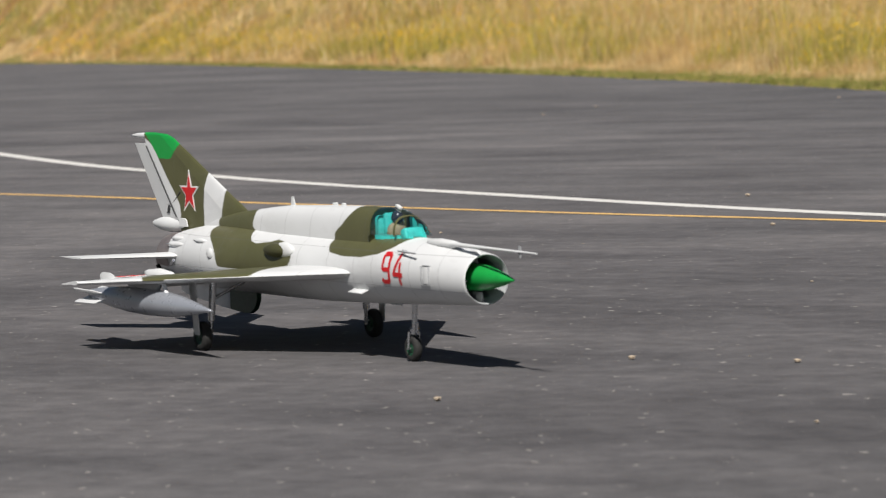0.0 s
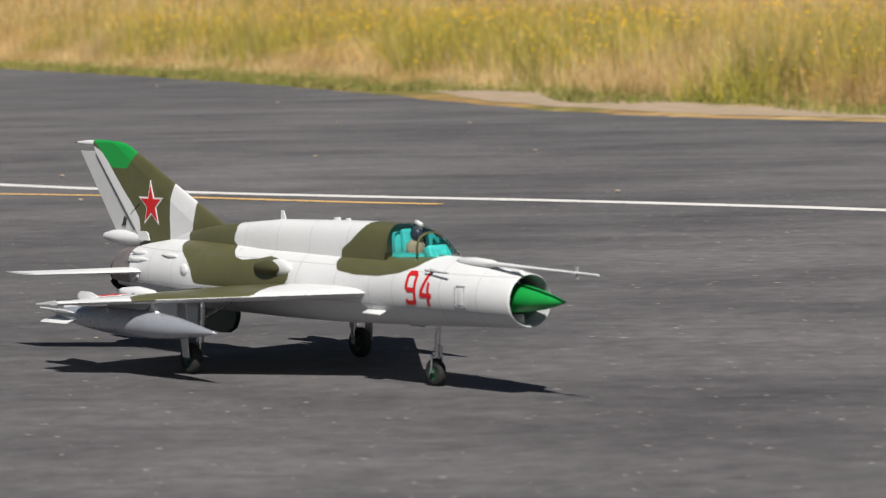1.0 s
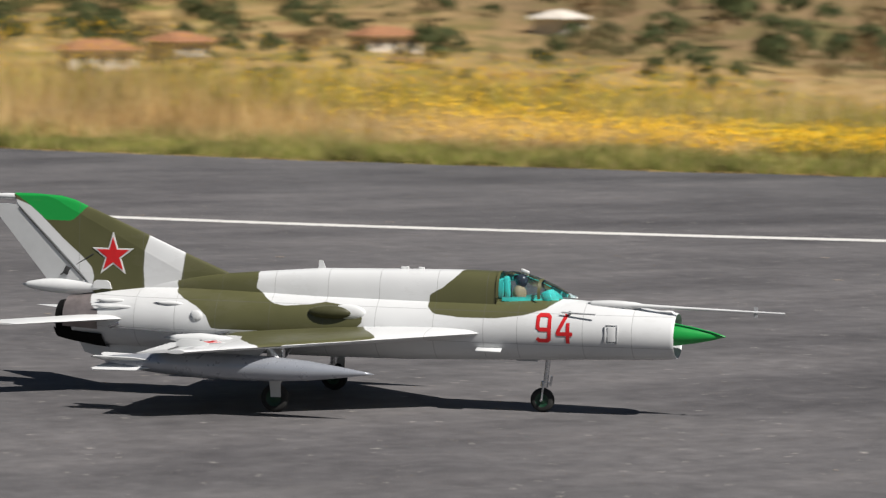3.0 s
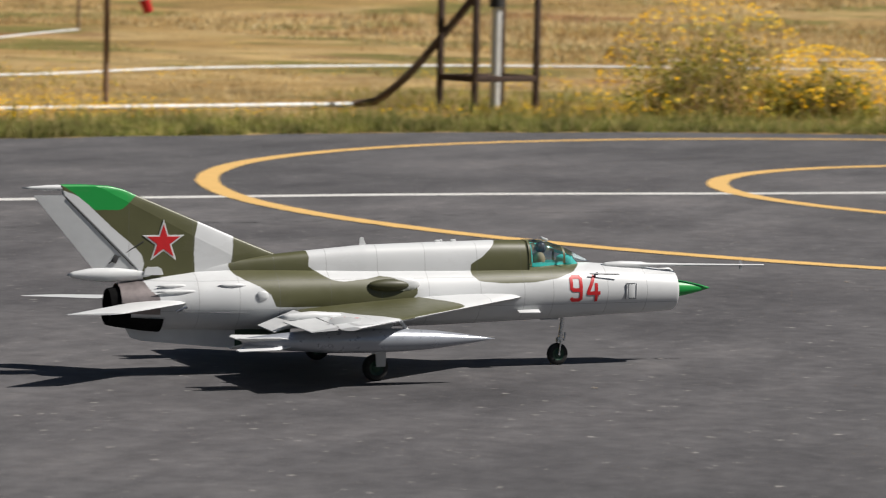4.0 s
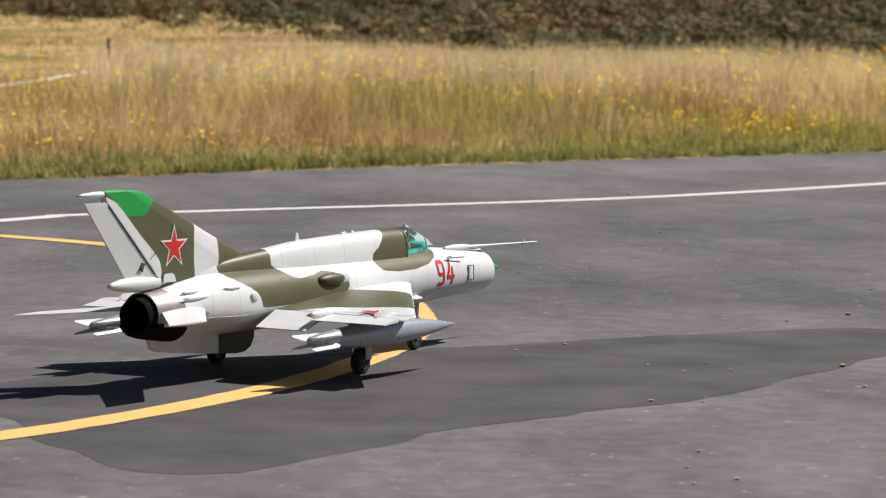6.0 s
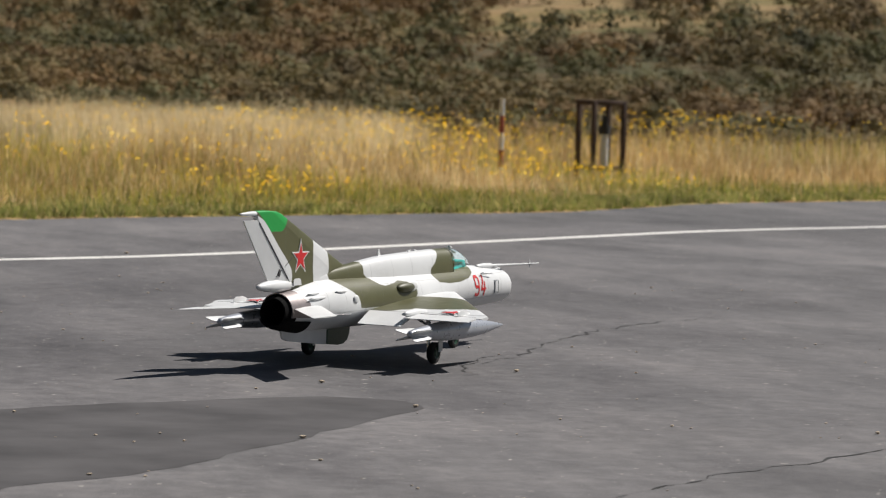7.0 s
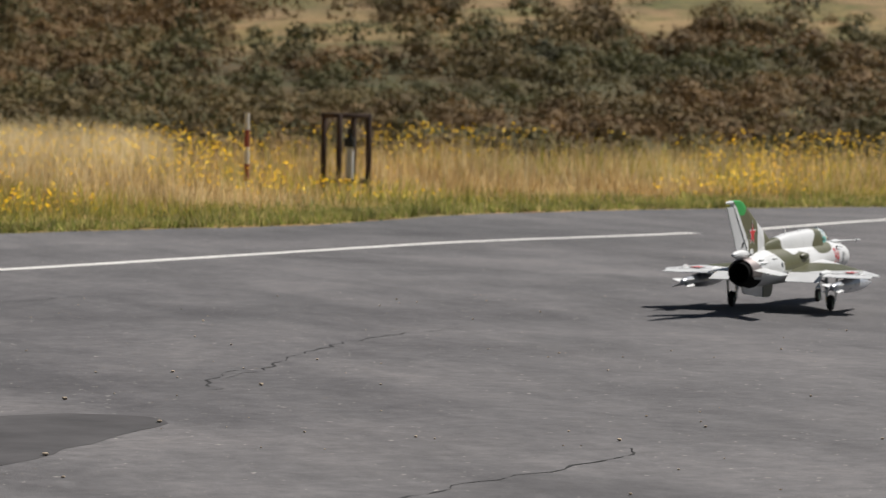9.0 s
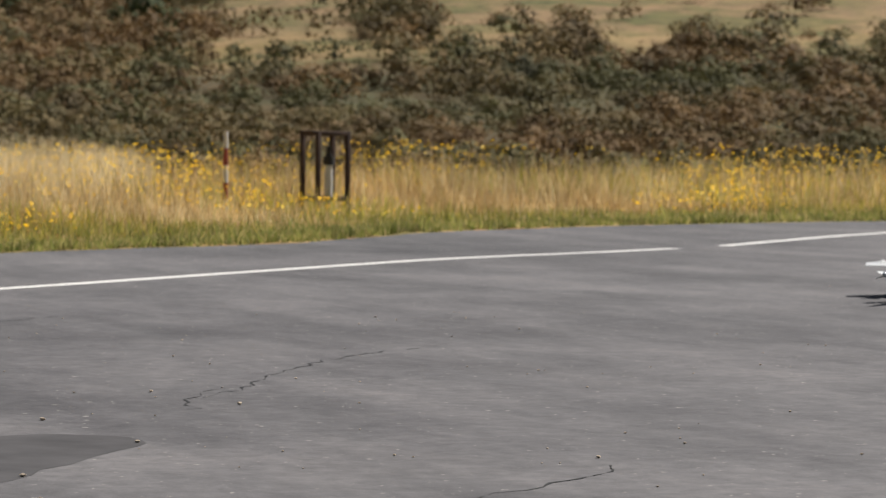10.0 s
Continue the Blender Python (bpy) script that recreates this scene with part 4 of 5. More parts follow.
        for ch, strokes, x0 in (("9", nine, 0.895), ("4", four, 0.967)):
            bm = bmesh.new()
            if s > 0:
                x0 = 0.895 + 0.967 - x0
            for line in strokes:
                for (ua, va), (ub, vb) in zip(line, line[1:]):
                    d = Vector((ub - ua, vb - va)).normalized()
                    q = Vector((-d.y, d.x)) * 0.0068
                    cells = []
                    for k in range(9):
                        t = k / 8
                        e = -d * 0.004 if k == 0 else (d * 0.004 if k == 8 else d * 0)
                        u, v = ua + (ub - ua) * t + e.x, (va + (vb - va) * t + e.y) * 0.73
                        row = []
                        for g in (-1, 0, 1):
                            x = (u + q.x * g) * 0.92 * (-s)
                            row.append(bm.verts.new(on_skin(x0 + x, 0.303 + v + q.y * g, s, 0.0016)))
                        cells.append(row)
                    for r0, r1 in zip(cells, cells[1:]):
                        for g in (0, 1):
                            bm.faces.new((r0[g], r0[g + 1], r1[g + 1], r1[g]))
            part("numeral", bm, M_RED, jet, "red numeral %s" % ch, smooth=False)


def build_jet():
    jet = new("model_jet")
    jet.empty_display_size = 0.1
    tagged(jet, "white and olive camouflaged model jet fighter rolling along the runway", "model aircraft")
    build_fuselage(jet)
    build_spine(jet)
    build_canopy(jet)
    build_fin(jet)
    build_wings(jet)
    build_tanks(jet)
    wheels = build_gear(jet)
    build_details(jet)
    return jet, wheels


JET, WHEELS = build_jet()


# ---------------------------------------------------------------- plants
def island_material(name, stops, rough=0.8, patch=None, patch_scale=0.15, lean=0.35, thin=0.5, lumps=0.0, sky=0.8):
    """Colour by Random Per Island, shifted by broad patches over the land."""
    m = Mat(name, rough, spec=0.2)
    g = m.t.nodes.new("ShaderNodeNewGeometry")
    c = m.ramp(g.outputs["Random Per Island"], stops)
    if patch:
        f = m.ramp(m.noise(patch_scale, 3, 0.6), [(0.42, (0, 0, 0)), (0.58, (1, 1, 1))])
        c = m.mix(m.math("MULTIPLY", f, 0.75), c, m.ramp(g.outputs["Random Per Island"], patch))
    if lumps:
        c = m.mix(1.0, c, m.ramp(m.noise(lumps, 3, 0.6), [(0.36, (0.62, 0.62, 0.63)), (0.52, (1.08, 1.08, 1.08)), (0.68, (1.40, 1.35, 1.28))]), "MULTIPLY")
    m.color(c)
    # leaves and stems scatter light as a soft mass: lean their normals to the sky
    up = m.t.nodes.new("ShaderNodeVectorMath")
    up.operation = "MULTIPLY_ADD"
    m.link(g.outputs["Normal"], up.inputs[0])
    up.inputs[1].default_value = (lean, lean, lean)
    up.inputs[2].default_value = (0.06 * sky, -0.3 * sky, sky)
    nv = m.t.nodes.new("ShaderNodeVectorMath")
    nv.operation = "NORMALIZE"
    m.link(up.outputs[0], nv.inputs[0])
    m.link(nv.outputs[0], m.p.inputs["Normal"])
    # thin leaves also pass light through
    tl = m.t.nodes.new("ShaderNodeBsdfTranslucent")
    m.link(c, tl.inputs["Color"])
    mx = m.node("ShaderNodeMixShader", Fac=thin)
    m.link(m.p.outputs[0], mx.inputs[1])
    m.link(tl.outputs[0], mx.inputs[2])
    m.link(mx.outputs[0], m.t.nodes["Material Output"].inputs["Surface"])
    return m.m


M_STRAW = island_material("dry_grass_mat", [(0.0, (0.40, 0.255, 0.10)), (0.4, (0.58, 0.41, 0.18)), (0.75, (0.70, 0.54, 0.27)), (1.0, (0.78, 0.66, 0.41))], lumps=1.1, lean=0.5,
                          patch=[(0.0, (0.30, 0.155, 0.06)), (0.5, (0.47, 0.29, 0.10)), (1.0, (0.58, 0.41, 0.17))], patch_scale=0.25)
M_PALE = island_material("pale_grass_mat", [(0.0, (0.55, 0.41, 0.20)), (0.5, (0.70, 0.56, 0.32)), (1.0, (0.82, 0.71, 0.46))], lumps=0.9, lean=0.5)
M_VERGE = island_material("verge_grass_mat", [(0.0, (0.12, 0.15, 0.03)), (0.45, (0.24, 0.25, 0.06)), (0.8, (0.34, 0.30, 0.10)), (1.0, (0.50, 0.39, 0.17))], lumps=1.6, lean=0.5)
M_WEED = island_material("weed_mat", [(0.0, (0.16, 0.16, 0.035)), (0.5, (0.32, 0.29, 0.06)), (1.0, (0.50, 0.42, 0.06))], lumps=1.3, lean=0.5)
M_YELLOW = island_material("yellow_petals", [(0.0, (0.68, 0.36, 0.004)), (0.75, (0.78, 0.46, 0.008)), (1.0, (0.82, 0.62, 0.12))], lean=0.1, thin=0.3)
M_SCRUB = island_material("scrub_leaves", [(0.0, (0.130, 0.084, 0.038)), (0.5, (0.160, 0.101, 0.045)), (0.8, (0.180, 0.112, 0.050)), (1.0, (0.205, 0.134, 0.062))], lean=1.0, thin=0.22, lumps=0.35, sky=0.22,
                          patch=[(0.0, (0.058, 0.072, 0.030)), (0.6, (0.076, 0.090, 0.038)), (1.0, (0.096, 0.106, 0.046))], patch_scale=0.06)
M_TREE = island_material("tree_leaves", [(0.0, (0.030, 0.042, 0.016)), (0.6, (0.060, 0.075, 0.027)), (1.0, (0.10, 0.105, 0.04))], lean=1.0, thin=0.25, sky=0.25)
RNG = np.random.default_rng(5)


def raw_mesh(name, verts, size, material, label, category, kind="stuff"):
    """A mesh of loose triangles or quads from an (n * size, 3) array."""
    n = len(verts)
    me = bpy.data.meshes.new(name)
    me.vertices.add(n)
    me.vertices.foreach_set("co", np.asarray(verts, np.float32).ravel())
    me.loops.add(n)
    me.loops.foreach_set("vertex_index", np.arange(n, dtype=np.int32))
    me.polygons.add(n // size)
    me.polygons.foreach_set("loop_start", np.arange(0, n, size, dtype=np.int32))
    me.update()
    me.materials.append(material)
    return tagged(new(name, me), label, category, kind=kind)


EDGE_TAN = np.gradient(EDGE_NP, axis=0)
EDGE_TAN /= np.linalg.norm(EDGE_TAN, axis=1)[:, None]
EDGE_NORMAL = np.stack([-EDGE_TAN[:, 1], EDGE_TAN[:, 0]], 1)
EDGE_DIST = np.hypot(EDGE_NP[:, 0] - 1, EDGE_NP[:, 1])
GRASS_H_Y = [-60, -24, -14, -8, -3, 4, 14, 19, 23, 26, 34, 60, 120, 300]
GRASS_H = [0.85, 0.85, 0.82, 0.64, 0.36, 0.13, 0.13, 0.22, 0.55, 0.95, 1.05, 1.05, 1.2, 1.4]


def strip_points(n, dmin, dmax, scale, power=1.2):
    """Random places on the grass: dense near the pavement and near the runway's middle."""
    w = EDGE_DIST ** -power
    w[(EDGE_NP[:, 1] > 230) | (EDGE_NP[:, 1] < -45)] = 0
    i = RNG.choice(len(EDGE_NP), n, p=w / w.sum())
    d = dmin + np.minimum(RNG.exponential(scale, n), dmax - dmin) * RNG.uniform(0.6, 1.0, n)
    along = RNG.uniform(-0.45, 0.45, n)
    p = EDGE_NP[i] + EDGE_NORMAL[i] * d[:, None] + EDGE_TAN[i] * along[:, None]
    bare = sstep(33.0, 35.5, EDGE_NP[i, 1]) * (1 - sstep(46, 52, EDGE_NP[i, 1]))
    far_bearing = np.degrees(np.arctan2(p[:, 0], p[:, 1]))
    open_view = (far_bearing > 17) & (far_bearing < 42) & (np.hypot(p[:, 0], p[:, 1]) > 36)
    keep = ~open_view & (d > dmin + bare * (1.3 + 0.5 * np.sin(p[:, 0] * 1.7)) * (dmin < 1.0))
    return p[keep], d[keep], EDGE_NP[i, 1][keep], np.hypot(p[keep, 0] - 1, p[keep, 1])


def blades(p, z0, h, w, lean):
    """Thin tapering blades, each leaning its own way, some nearly lying."""
    n = len(p)
    a = RNG.uniform(0, 2 * math.pi, n)
    dx, dy = np.cos(a) * w / 2, np.sin(a) * w / 2
    b = RNG.uniform(0, 2 * math.pi, n)
    l = RNG.uniform(0.05, 1.0, n) ** 1.5 * lean * h
    v = np.empty((n, 3, 3))
    v[:, 0] = np.stack([p[:, 0] - dx, p[:, 1] - dy, z0], 1)
    v[:, 1] = np.stack([p[:, 0] + dx, p[:, 1] + dy, z0], 1)
    v[:, 2] = np.stack([p[:, 0] + np.cos(b) * l, p[:, 1] + np.sin(b) * l, z0 + h], 1)
    return v.reshape(-1, 3)


def tufted(p, share=0.6, spread=0.10):
    """Draws most of the places together into tufts."""
    n = len(p)
    k = n // 14
    q = p.copy()
    pull = RNG.uniform(0, 1, n) < share
    q[pull] = p[RNG.integers(0, k, pull.sum())] + RNG.normal(0, spread, (pull.sum(), 2))
    return q


def patchy(p, s):
    return 0.5 + 0.5 * np.sin(p[:, 0] * s + 1.7 * np.sin(p[:, 1] * s * 0.7)) * np.cos(p[:, 1] * s * 1.1 + 0.9 * np.sin(p[:, 0] * s * 0.6))


def build_grass():
    p, d, ey, dist = strip_points(230000, 0.02, 3.2, 0.8, 1.25)
    h = RNG.uniform(0.03, 0.11, len(p)) * (0.6 + 0.9 * patchy(p, 2.3)) * (1 + 0.6 * sstep(0.5, 1.6, d))
    raw_mesh("verge_grass", blades(p, terrain(p[:, 0], p[:, 1]), h, 0.008 + dist * 0.0002, 0.9), 3, M_VERGE, "short green and straw verge grass along the runway edge", "grass")
    # the meadow rises gently from the verge, in tufts of uneven height
    p, d, ey, dist = strip_points(540000, 0.9, 45, 7.5, 1.3)
    q = tufted(p, 0.6, 0.16)
    ok = edge_distance(q[:, 0], q[:, 1])[0] > 0.7
    q = np.where(ok[:, None], q, p)
    d, near = edge_distance(q[:, 0], q[:, 1])
    ey, dist = EDGE_NP[near, 1], np.hypot(q[:, 0] - 1, q[:, 1])
    rise = np.where(ey < 0, 0.16 + 0.84 * sstep(1.2, 5.5, d), 0.20 + 0.80 * sstep(0.8, 3.2, d))
    h = np.interp(ey, GRASS_H_Y, GRASS_H) * RNG.uniform(0.25, 1.0, len(p)) * (0.45 + 0.45 * patchy(q, 0.9) + 0.25 * patchy(q, 3.1)) * rise
    raw_mesh("dry_grass", blades(q, terrain(q[:, 0], q[:, 1]) - 0.01, h, 0.004 + dist * 0.00016, 0.75), 3, M_STRAW, "tall dry straw-coloured meadow grass", "grass")
    # the meadow farther out, short and broken by bare ground
    n = 190000
    th = np.radians(np.where(RNG.uniform(0, 1, n) < 0.75, RNG.uniform(40, 118, n), RNG.uniform(-36, 12, n)))
    r = 42 + 95 * RNG.uniform(0, 1, n) ** 1.3
    r = np.where(np.degrees(th) < 20, r * 1.7, r)
    west = np.degrees(th) < -12
    r = np.where(west, 110 + 430 * RNG.uniform(0, 1, n), r)
    p = np.stack([3 + r * np.sin(th), -2 + r * np.cos(th)], 1)
    keep = (edge_distance(p[:, 0], p[:, 1])[0] > np.where(west, 0.8, 6.0)) & (west | (patchy(p, 0.16) > 0.35))
    p, west = p[keep], west[keep]
    dist = np.hypot(p[:, 0], p[:, 1])
    h = RNG.uniform(0.06, 0.22, len(p)) * (0.4 + 0.9 * patchy(p, 0.25)) * np.where(west, 6.0, 1.0)
    raw_mesh("far_grass", blades(p, terrain(p[:, 0], p[:, 1]) - 0.02, h, 0.012 + dist * 0.0005, 0.9), 3, M_STRAW, "dry brown grass of the distant meadow", "grass")
    # a stand of pale feathery grass on the rise in front of the scrub
    n = 80000
    th = np.radians(RNG.uniform(91.5, 104.9, n))
    r = RNG.uniform(41, 62, n)
    p = np.stack([4 + r * np.sin(th), -3 + r * np.cos(th)], 1)
    d = edge_distance(p[:, 0], p[:, 1])[0]
    k = (d > 5.5) & (patchy(p, 0.5) > 0.25)
    p, d = tufted(p[k], 0.7, 0.2), d[k]
    h = RNG.uniform(0.4, 1.0, len(p)) * (0.55 + 0.5 * patchy(p, 0.7)) * 0.95
    raw_mesh("pale_grass", blades(p, terrain(p[:, 0], p[:, 1]) - 0.02, h, 0.014, 0.8), 3, M_PALE, "pale feathery dry grass standing above the meadow", "grass")
    # green flowering weeds among the straw
    p, d, ey, dist = strip_points(210000, 1.0, 30, 5.0, 1.2)
    k = (patchy(p, 0.33) > np.where(ey > 16, 0.48, np.where(ey < -9, 0.45, np.where(ey < -2, 0.80, 0.6)))) & ((ey < 16) | (d > 1.6 + 0.8 * patchy(p, 1.3)))
    p, d, ey, dist = p[k], d[k], ey[k], dist[k]
    h = np.interp(ey, GRASS_H_Y, GRASS_H) * np.where(ey > 16, RNG.uniform(0.5, 1.1, len(p)), RNG.uniform(0.3, 0.95, len(p))) * np.where(ey < 0, 0.2 + 0.8 * sstep(1.0, 7.0, d), 0.3 + 0.7 * sstep(0.8, 3.0, d))
    raw_mesh("flowering_weeds", blades(p, terrain(p[:, 0], p[:, 1]), h, 0.007 + dist * 0.0002, 0.8), 3, M_WEED, "green flowering weeds among the dry grass", "weeds")


def flower_heads(p, z, r, name, label, material, parent=None):
    n = len(p)
    a = RNG.uniform(0, 2 * math.pi, n)
    t = RNG.uniform(-0.5, 0.5, (n, 2))
    v = np.empty((n, 6, 3))
    for k in range(6):
        b = a + k * math.pi / 3
        u, w = np.cos(b) * r, np.sin(b) * r
        v[:, k] = np.stack([p[:, 0] + u, p[:, 1] + w, z + u * t[:, 0] + w * t[:, 1]], 1)
    ob = raw_mesh(name, v.reshape(-1, 3), 6, material, label, "flowers")
    if parent:
        ob.parent = parent
    return ob


def build_flowers():
    p, d, ey, dist = strip_points(300000, 1.8, 30, 4.5, 1.05)
    prob = 0.75 * sstep(0.30, 0.95, patchy(p, 0.42)) * np.where(ey > 16, np.where(ey < 45, 1.4, 0.4), np.where(ey < -9, 1.7, np.where(ey < -3, 0.5, 0.7)))
    k = RNG.uniform(0, 1, len(p)) < prob
    p, d, ey, dist = p[k], d[k], ey[k], dist[k]
    top = np.interp(ey, GRASS_H_Y, GRASS_H) * RNG.uniform(0.25, 1.0, len(p)) * np.where(ey < 0, 0.3 + 0.7 * sstep(1.0, 5.5, d), 1.0)
    flower_heads(p, terrain(p[:, 0], p[:, 1]) + top, (0.008 + dist * 0.00018) * RNG.uniform(0.6, 1.3, len(p)), "yellow_flowers", "scattered yellow wildflowers above the grass", M_YELLOW)


def clump(x, y, z, r, h, leaves, leaf):
    """Leaf quads on a lumpy dome."""
    n = leaves
    u = RNG.normal(size=(n, 3))
    u /= np.linalg.norm(u, axis=1)[:, None]
    u[:, 2] = np.abs(u[:, 2])
    lump = 0.72 + 0.28 * np.sin(u[:, 0] * 5 + x) * np.cos(u[:, 1] * 5 + y) + RNG.uniform(-0.10, 0.06, n)
    c = np.stack([x + u[:, 0] * r * lump, y + u[:, 1] * r * lump, z + u[:, 2] * h * lump], 1)
    a = RNG.normal(size=(n, 3))
    a /= np.linalg.norm(a, axis=1)[:, None]
    b = np.cross(a, RNG.normal(size=(n, 3)))
    b /= np.linalg.norm(b, axis=1)[:, None]
    s = leaf * RNG.uniform(0.6, 1.3, n)[:, None]
    return np.stack([c - a * s, c - b * s * 0.7, c + a * s, c + b * s * 0.7], 1).reshape(-1, 3)


def bush_leaves(x, y, z, r, h, leaves, leaf):
    """One bush as three to five lobes of leaf sprays that face outward, so that each lobe has a lit and a shaded side."""
    k = int(RNG.integers(3, 6))
    ang = RNG.uniform(0, 2 * math.pi, k)
    off = RNG.uniform(0.25, 0.6, k) * r
    lobe = np.stack([x + np.cos(ang) * off, y + np.sin(ang) * off, z + RNG.uniform(0.2, 0.75, k) * h], 1)
    size = RNG.uniform(0.40, 0.62, k) * r
    i = RNG.integers(0, k, leaves)
    u = RNG.normal(size=(leaves, 3))
    u /= np.linalg.norm(u, axis=1)[:, None]
    u[:, 2] = np.where(u[:, 2] < -0.3, -u[:, 2], u[:, 2])
    c = lobe[i] + u * (size[i] * RNG.uniform(0.82, 1.08, leaves))[:, None] * np.array([1, 1, 0.85])
    nrm = u + RNG.normal(0, 0.18, (leaves, 3))
    a = np.cross(nrm, RNG.normal(size=(leaves, 3)))
    a /= np.linalg.norm(a, axis=1)[:, None]
    b = np.cross(nrm, a)
    b /= np.linalg.norm(b, axis=1)[:, None]
    s = leaf * RNG.uniform(0.6, 1.4, leaves)[:, None]
    return np.stack([c - a * s, c - b * s * 0.7, c + a * s, c + b * s * 0.7], 1).reshape(-1, 3)


def clearing(th, r):
    """Bare slopes between the scrub: a small one and a wide one beyond it."""
    small = (th > 106.4) & (th < 108.8) & (r > 158 + 6 * np.sin(th * 5)) & (r < 232)
    wide = (th > 110.0) & (r > 178 + 9 * np.sin(th * 2.2) + 5 * np.sin(th * 6.1))
    return small | wide


def build_scrub():
    out = []
    n = 5800
    th = RNG.uniform(90, 120, n)
    r = 84 * (330 / 84) ** (RNG.uniform(0, 1, n) ** 0.80)
    r = np.where(th < 100, r * (1 + 0.25 * (1 - sstep(92, 97, th))), r)
    m = n // 9
    th[:m] = RNG.uniform(9, 60, m)
    r[:m] = RNG.uniform(150, 480, m)
    keep = ~clearing(th, r) | (RNG.uniform(0, 1, n) < 0.10)
    th, r = th[keep], r[keep]
    x, y = 3 + r * np.sin(np.radians(th)), -2 + r * np.cos(np.radians(th))
    z = terrain(x, y)
    for i in range(len(x)):
        rad = r[i] * 0.0060 * RNG.uniform(0.6, 1.7)
        out.append(bush_leaves(x[i], y[i], z[i] - 0.25, rad, rad * RNG.uniform(0.8, 1.3), 150, rad * 0.080))
    raw_mesh("hillside_scrub", np.concatenate(out), 4, M_SCRUB, "brown and olive scrub covering the hillside", "scrub")
    # trees of the valley and of the upper slopes
    out = []
    n = 760
    th = np.where(RNG.uniform(0, 1, n) < 0.62, RNG.uniform(4, 50, n), RNG.uniform(92, 130, n))
    r = np.where(th < 60, RNG.uniform(150, 470, n), RNG.uniform(188, 420, n))
    keep = ~clearing(th, r) | (RNG.uniform(0, 1, n) < 0.18)
    th, r = th[keep], r[keep]
    x, y = 3 + r * np.sin(np.radians(th)), -2 + r * np.cos(np.radians(th))
    z = terrain(x, y)
    for i in range(len(x)):
        rad = r[i] * 0.0080 * RNG.uniform(0.4, 1.4)
        out.append(bush_leaves(x[i], y[i], z[i], rad, rad * RNG.uniform(1.2, 2.4), 200, rad * 0.11))
    raw_mesh("valley_trees", np.concatenate(out), 4, M_TREE, "dark green trees scattered in the valley", "trees")
    for x, y, r, h in ((7.15, 24.9, 0.16, 0.16), (42.9, -20.4, 0.5, 0.16), (28.9, -0.6, 0.35, 0.1), (10.4, 21.6, 0.4, 0.12)):
        raw_mesh("low_weed", clump(x, y, 0.0, r, h, 260, 0.018), 4, M_WEED, "low leafy green weed at the pavement edge", "weed", kind="stuff")


def build_flower_bush(x, y, r, h):
    base = new("flower_bush")
    base.location = (x, y, 0)
    tagged(base, "tall bushy weed with yellow daisy flowers beside the runway", "bush")
    n = 260
    a, q = RNG.uniform(0, 2 * math.pi, n), np.sqrt(RNG.uniform(0, 1, n)) * r * 0.55
    p = np.stack([np.cos(a) * q * 1.1, np.sin(a) * q], 1)
    hh = h * RNG.uniform(0.6, 1.1, n) * (1 - 0.35 * q / r)
    st = raw_mesh("stem", blades(p, np.zeros(n), hh, 0.014, 0.45), 3, M_STRAW, "dry thin stems", "", "")
    st.parent = base
    lv = raw_mesh("leaves", np.concatenate([clump(0, 0, 0.02, r * 0.9, h * 0.85, 3800, 0.020), clump(0.05, 0.1, 0.02, r * 0.6, h * 0.65, 1800, 0.020)]), 4, M_WEED, "feathery green leaves", "", "")
    lv.parent = base
    u = RNG.normal(size=(800, 3))
    u /= np.linalg.norm(u, axis=1)[:, None]
    f = flower_heads(np.stack([u[:, 0] * r * 0.95, u[:, 1] * r * 0.95], 1), 0.15 + np.abs(u[:, 2]) * h * 0.95, 0.02 * RNG.uniform(0.6, 1.3, 800), "flower_spray", "yellow daisy heads", M_YELLOW, base)
    for o in (st, lv, f):
        if "category" in o:
            del o["category"]
        o["kind"] = "stuff"


build_grass()
build_flowers()
build_scrub()
build_flower_bush(27.4, 8.1, 1.2, 1.12)
build_flower_bush(28.0, 7.1, 0.8, 0.62)

# ---------------------------------------------------------------- field fixtures
M_RUST = simple("rusty_steel", (0.060, 0.036, 0.026), 0.8, 0.2, var=0.4, scale=14)
M_PIPE = simple("white_pipe", (0.66, 0.66, 0.64), 0.5, var=0.1, scale=6)
M_FADED = simple("faded_red_paint", (0.30, 0.075, 0.05), 0.7, var=0.3)
M_HOSE = simple("brown_hose", (0.10, 0.06, 0.035), 0.7, var=0.25, scale=10)
M_WOODP = simple("weathered_wood", (0.22, 0.14, 0.085), 0.85, var=0.3, scale=16)
M_STONE = simple("tan_stone", (0.42, 0.34, 0.25), 0.9, var=0.25, scale=40)
M_ROOF = simple("terracotta_roof", (0.28, 0.13, 0.06), 0.85, var=0.25, scale=2)
M_WALL = simple("house_plaster", (0.58, 0.53, 0.46), 0.85, var=0.12, scale=1.5)
M_PANE = simple("dark_window", (0.03, 0.035, 0.045), 0.15)


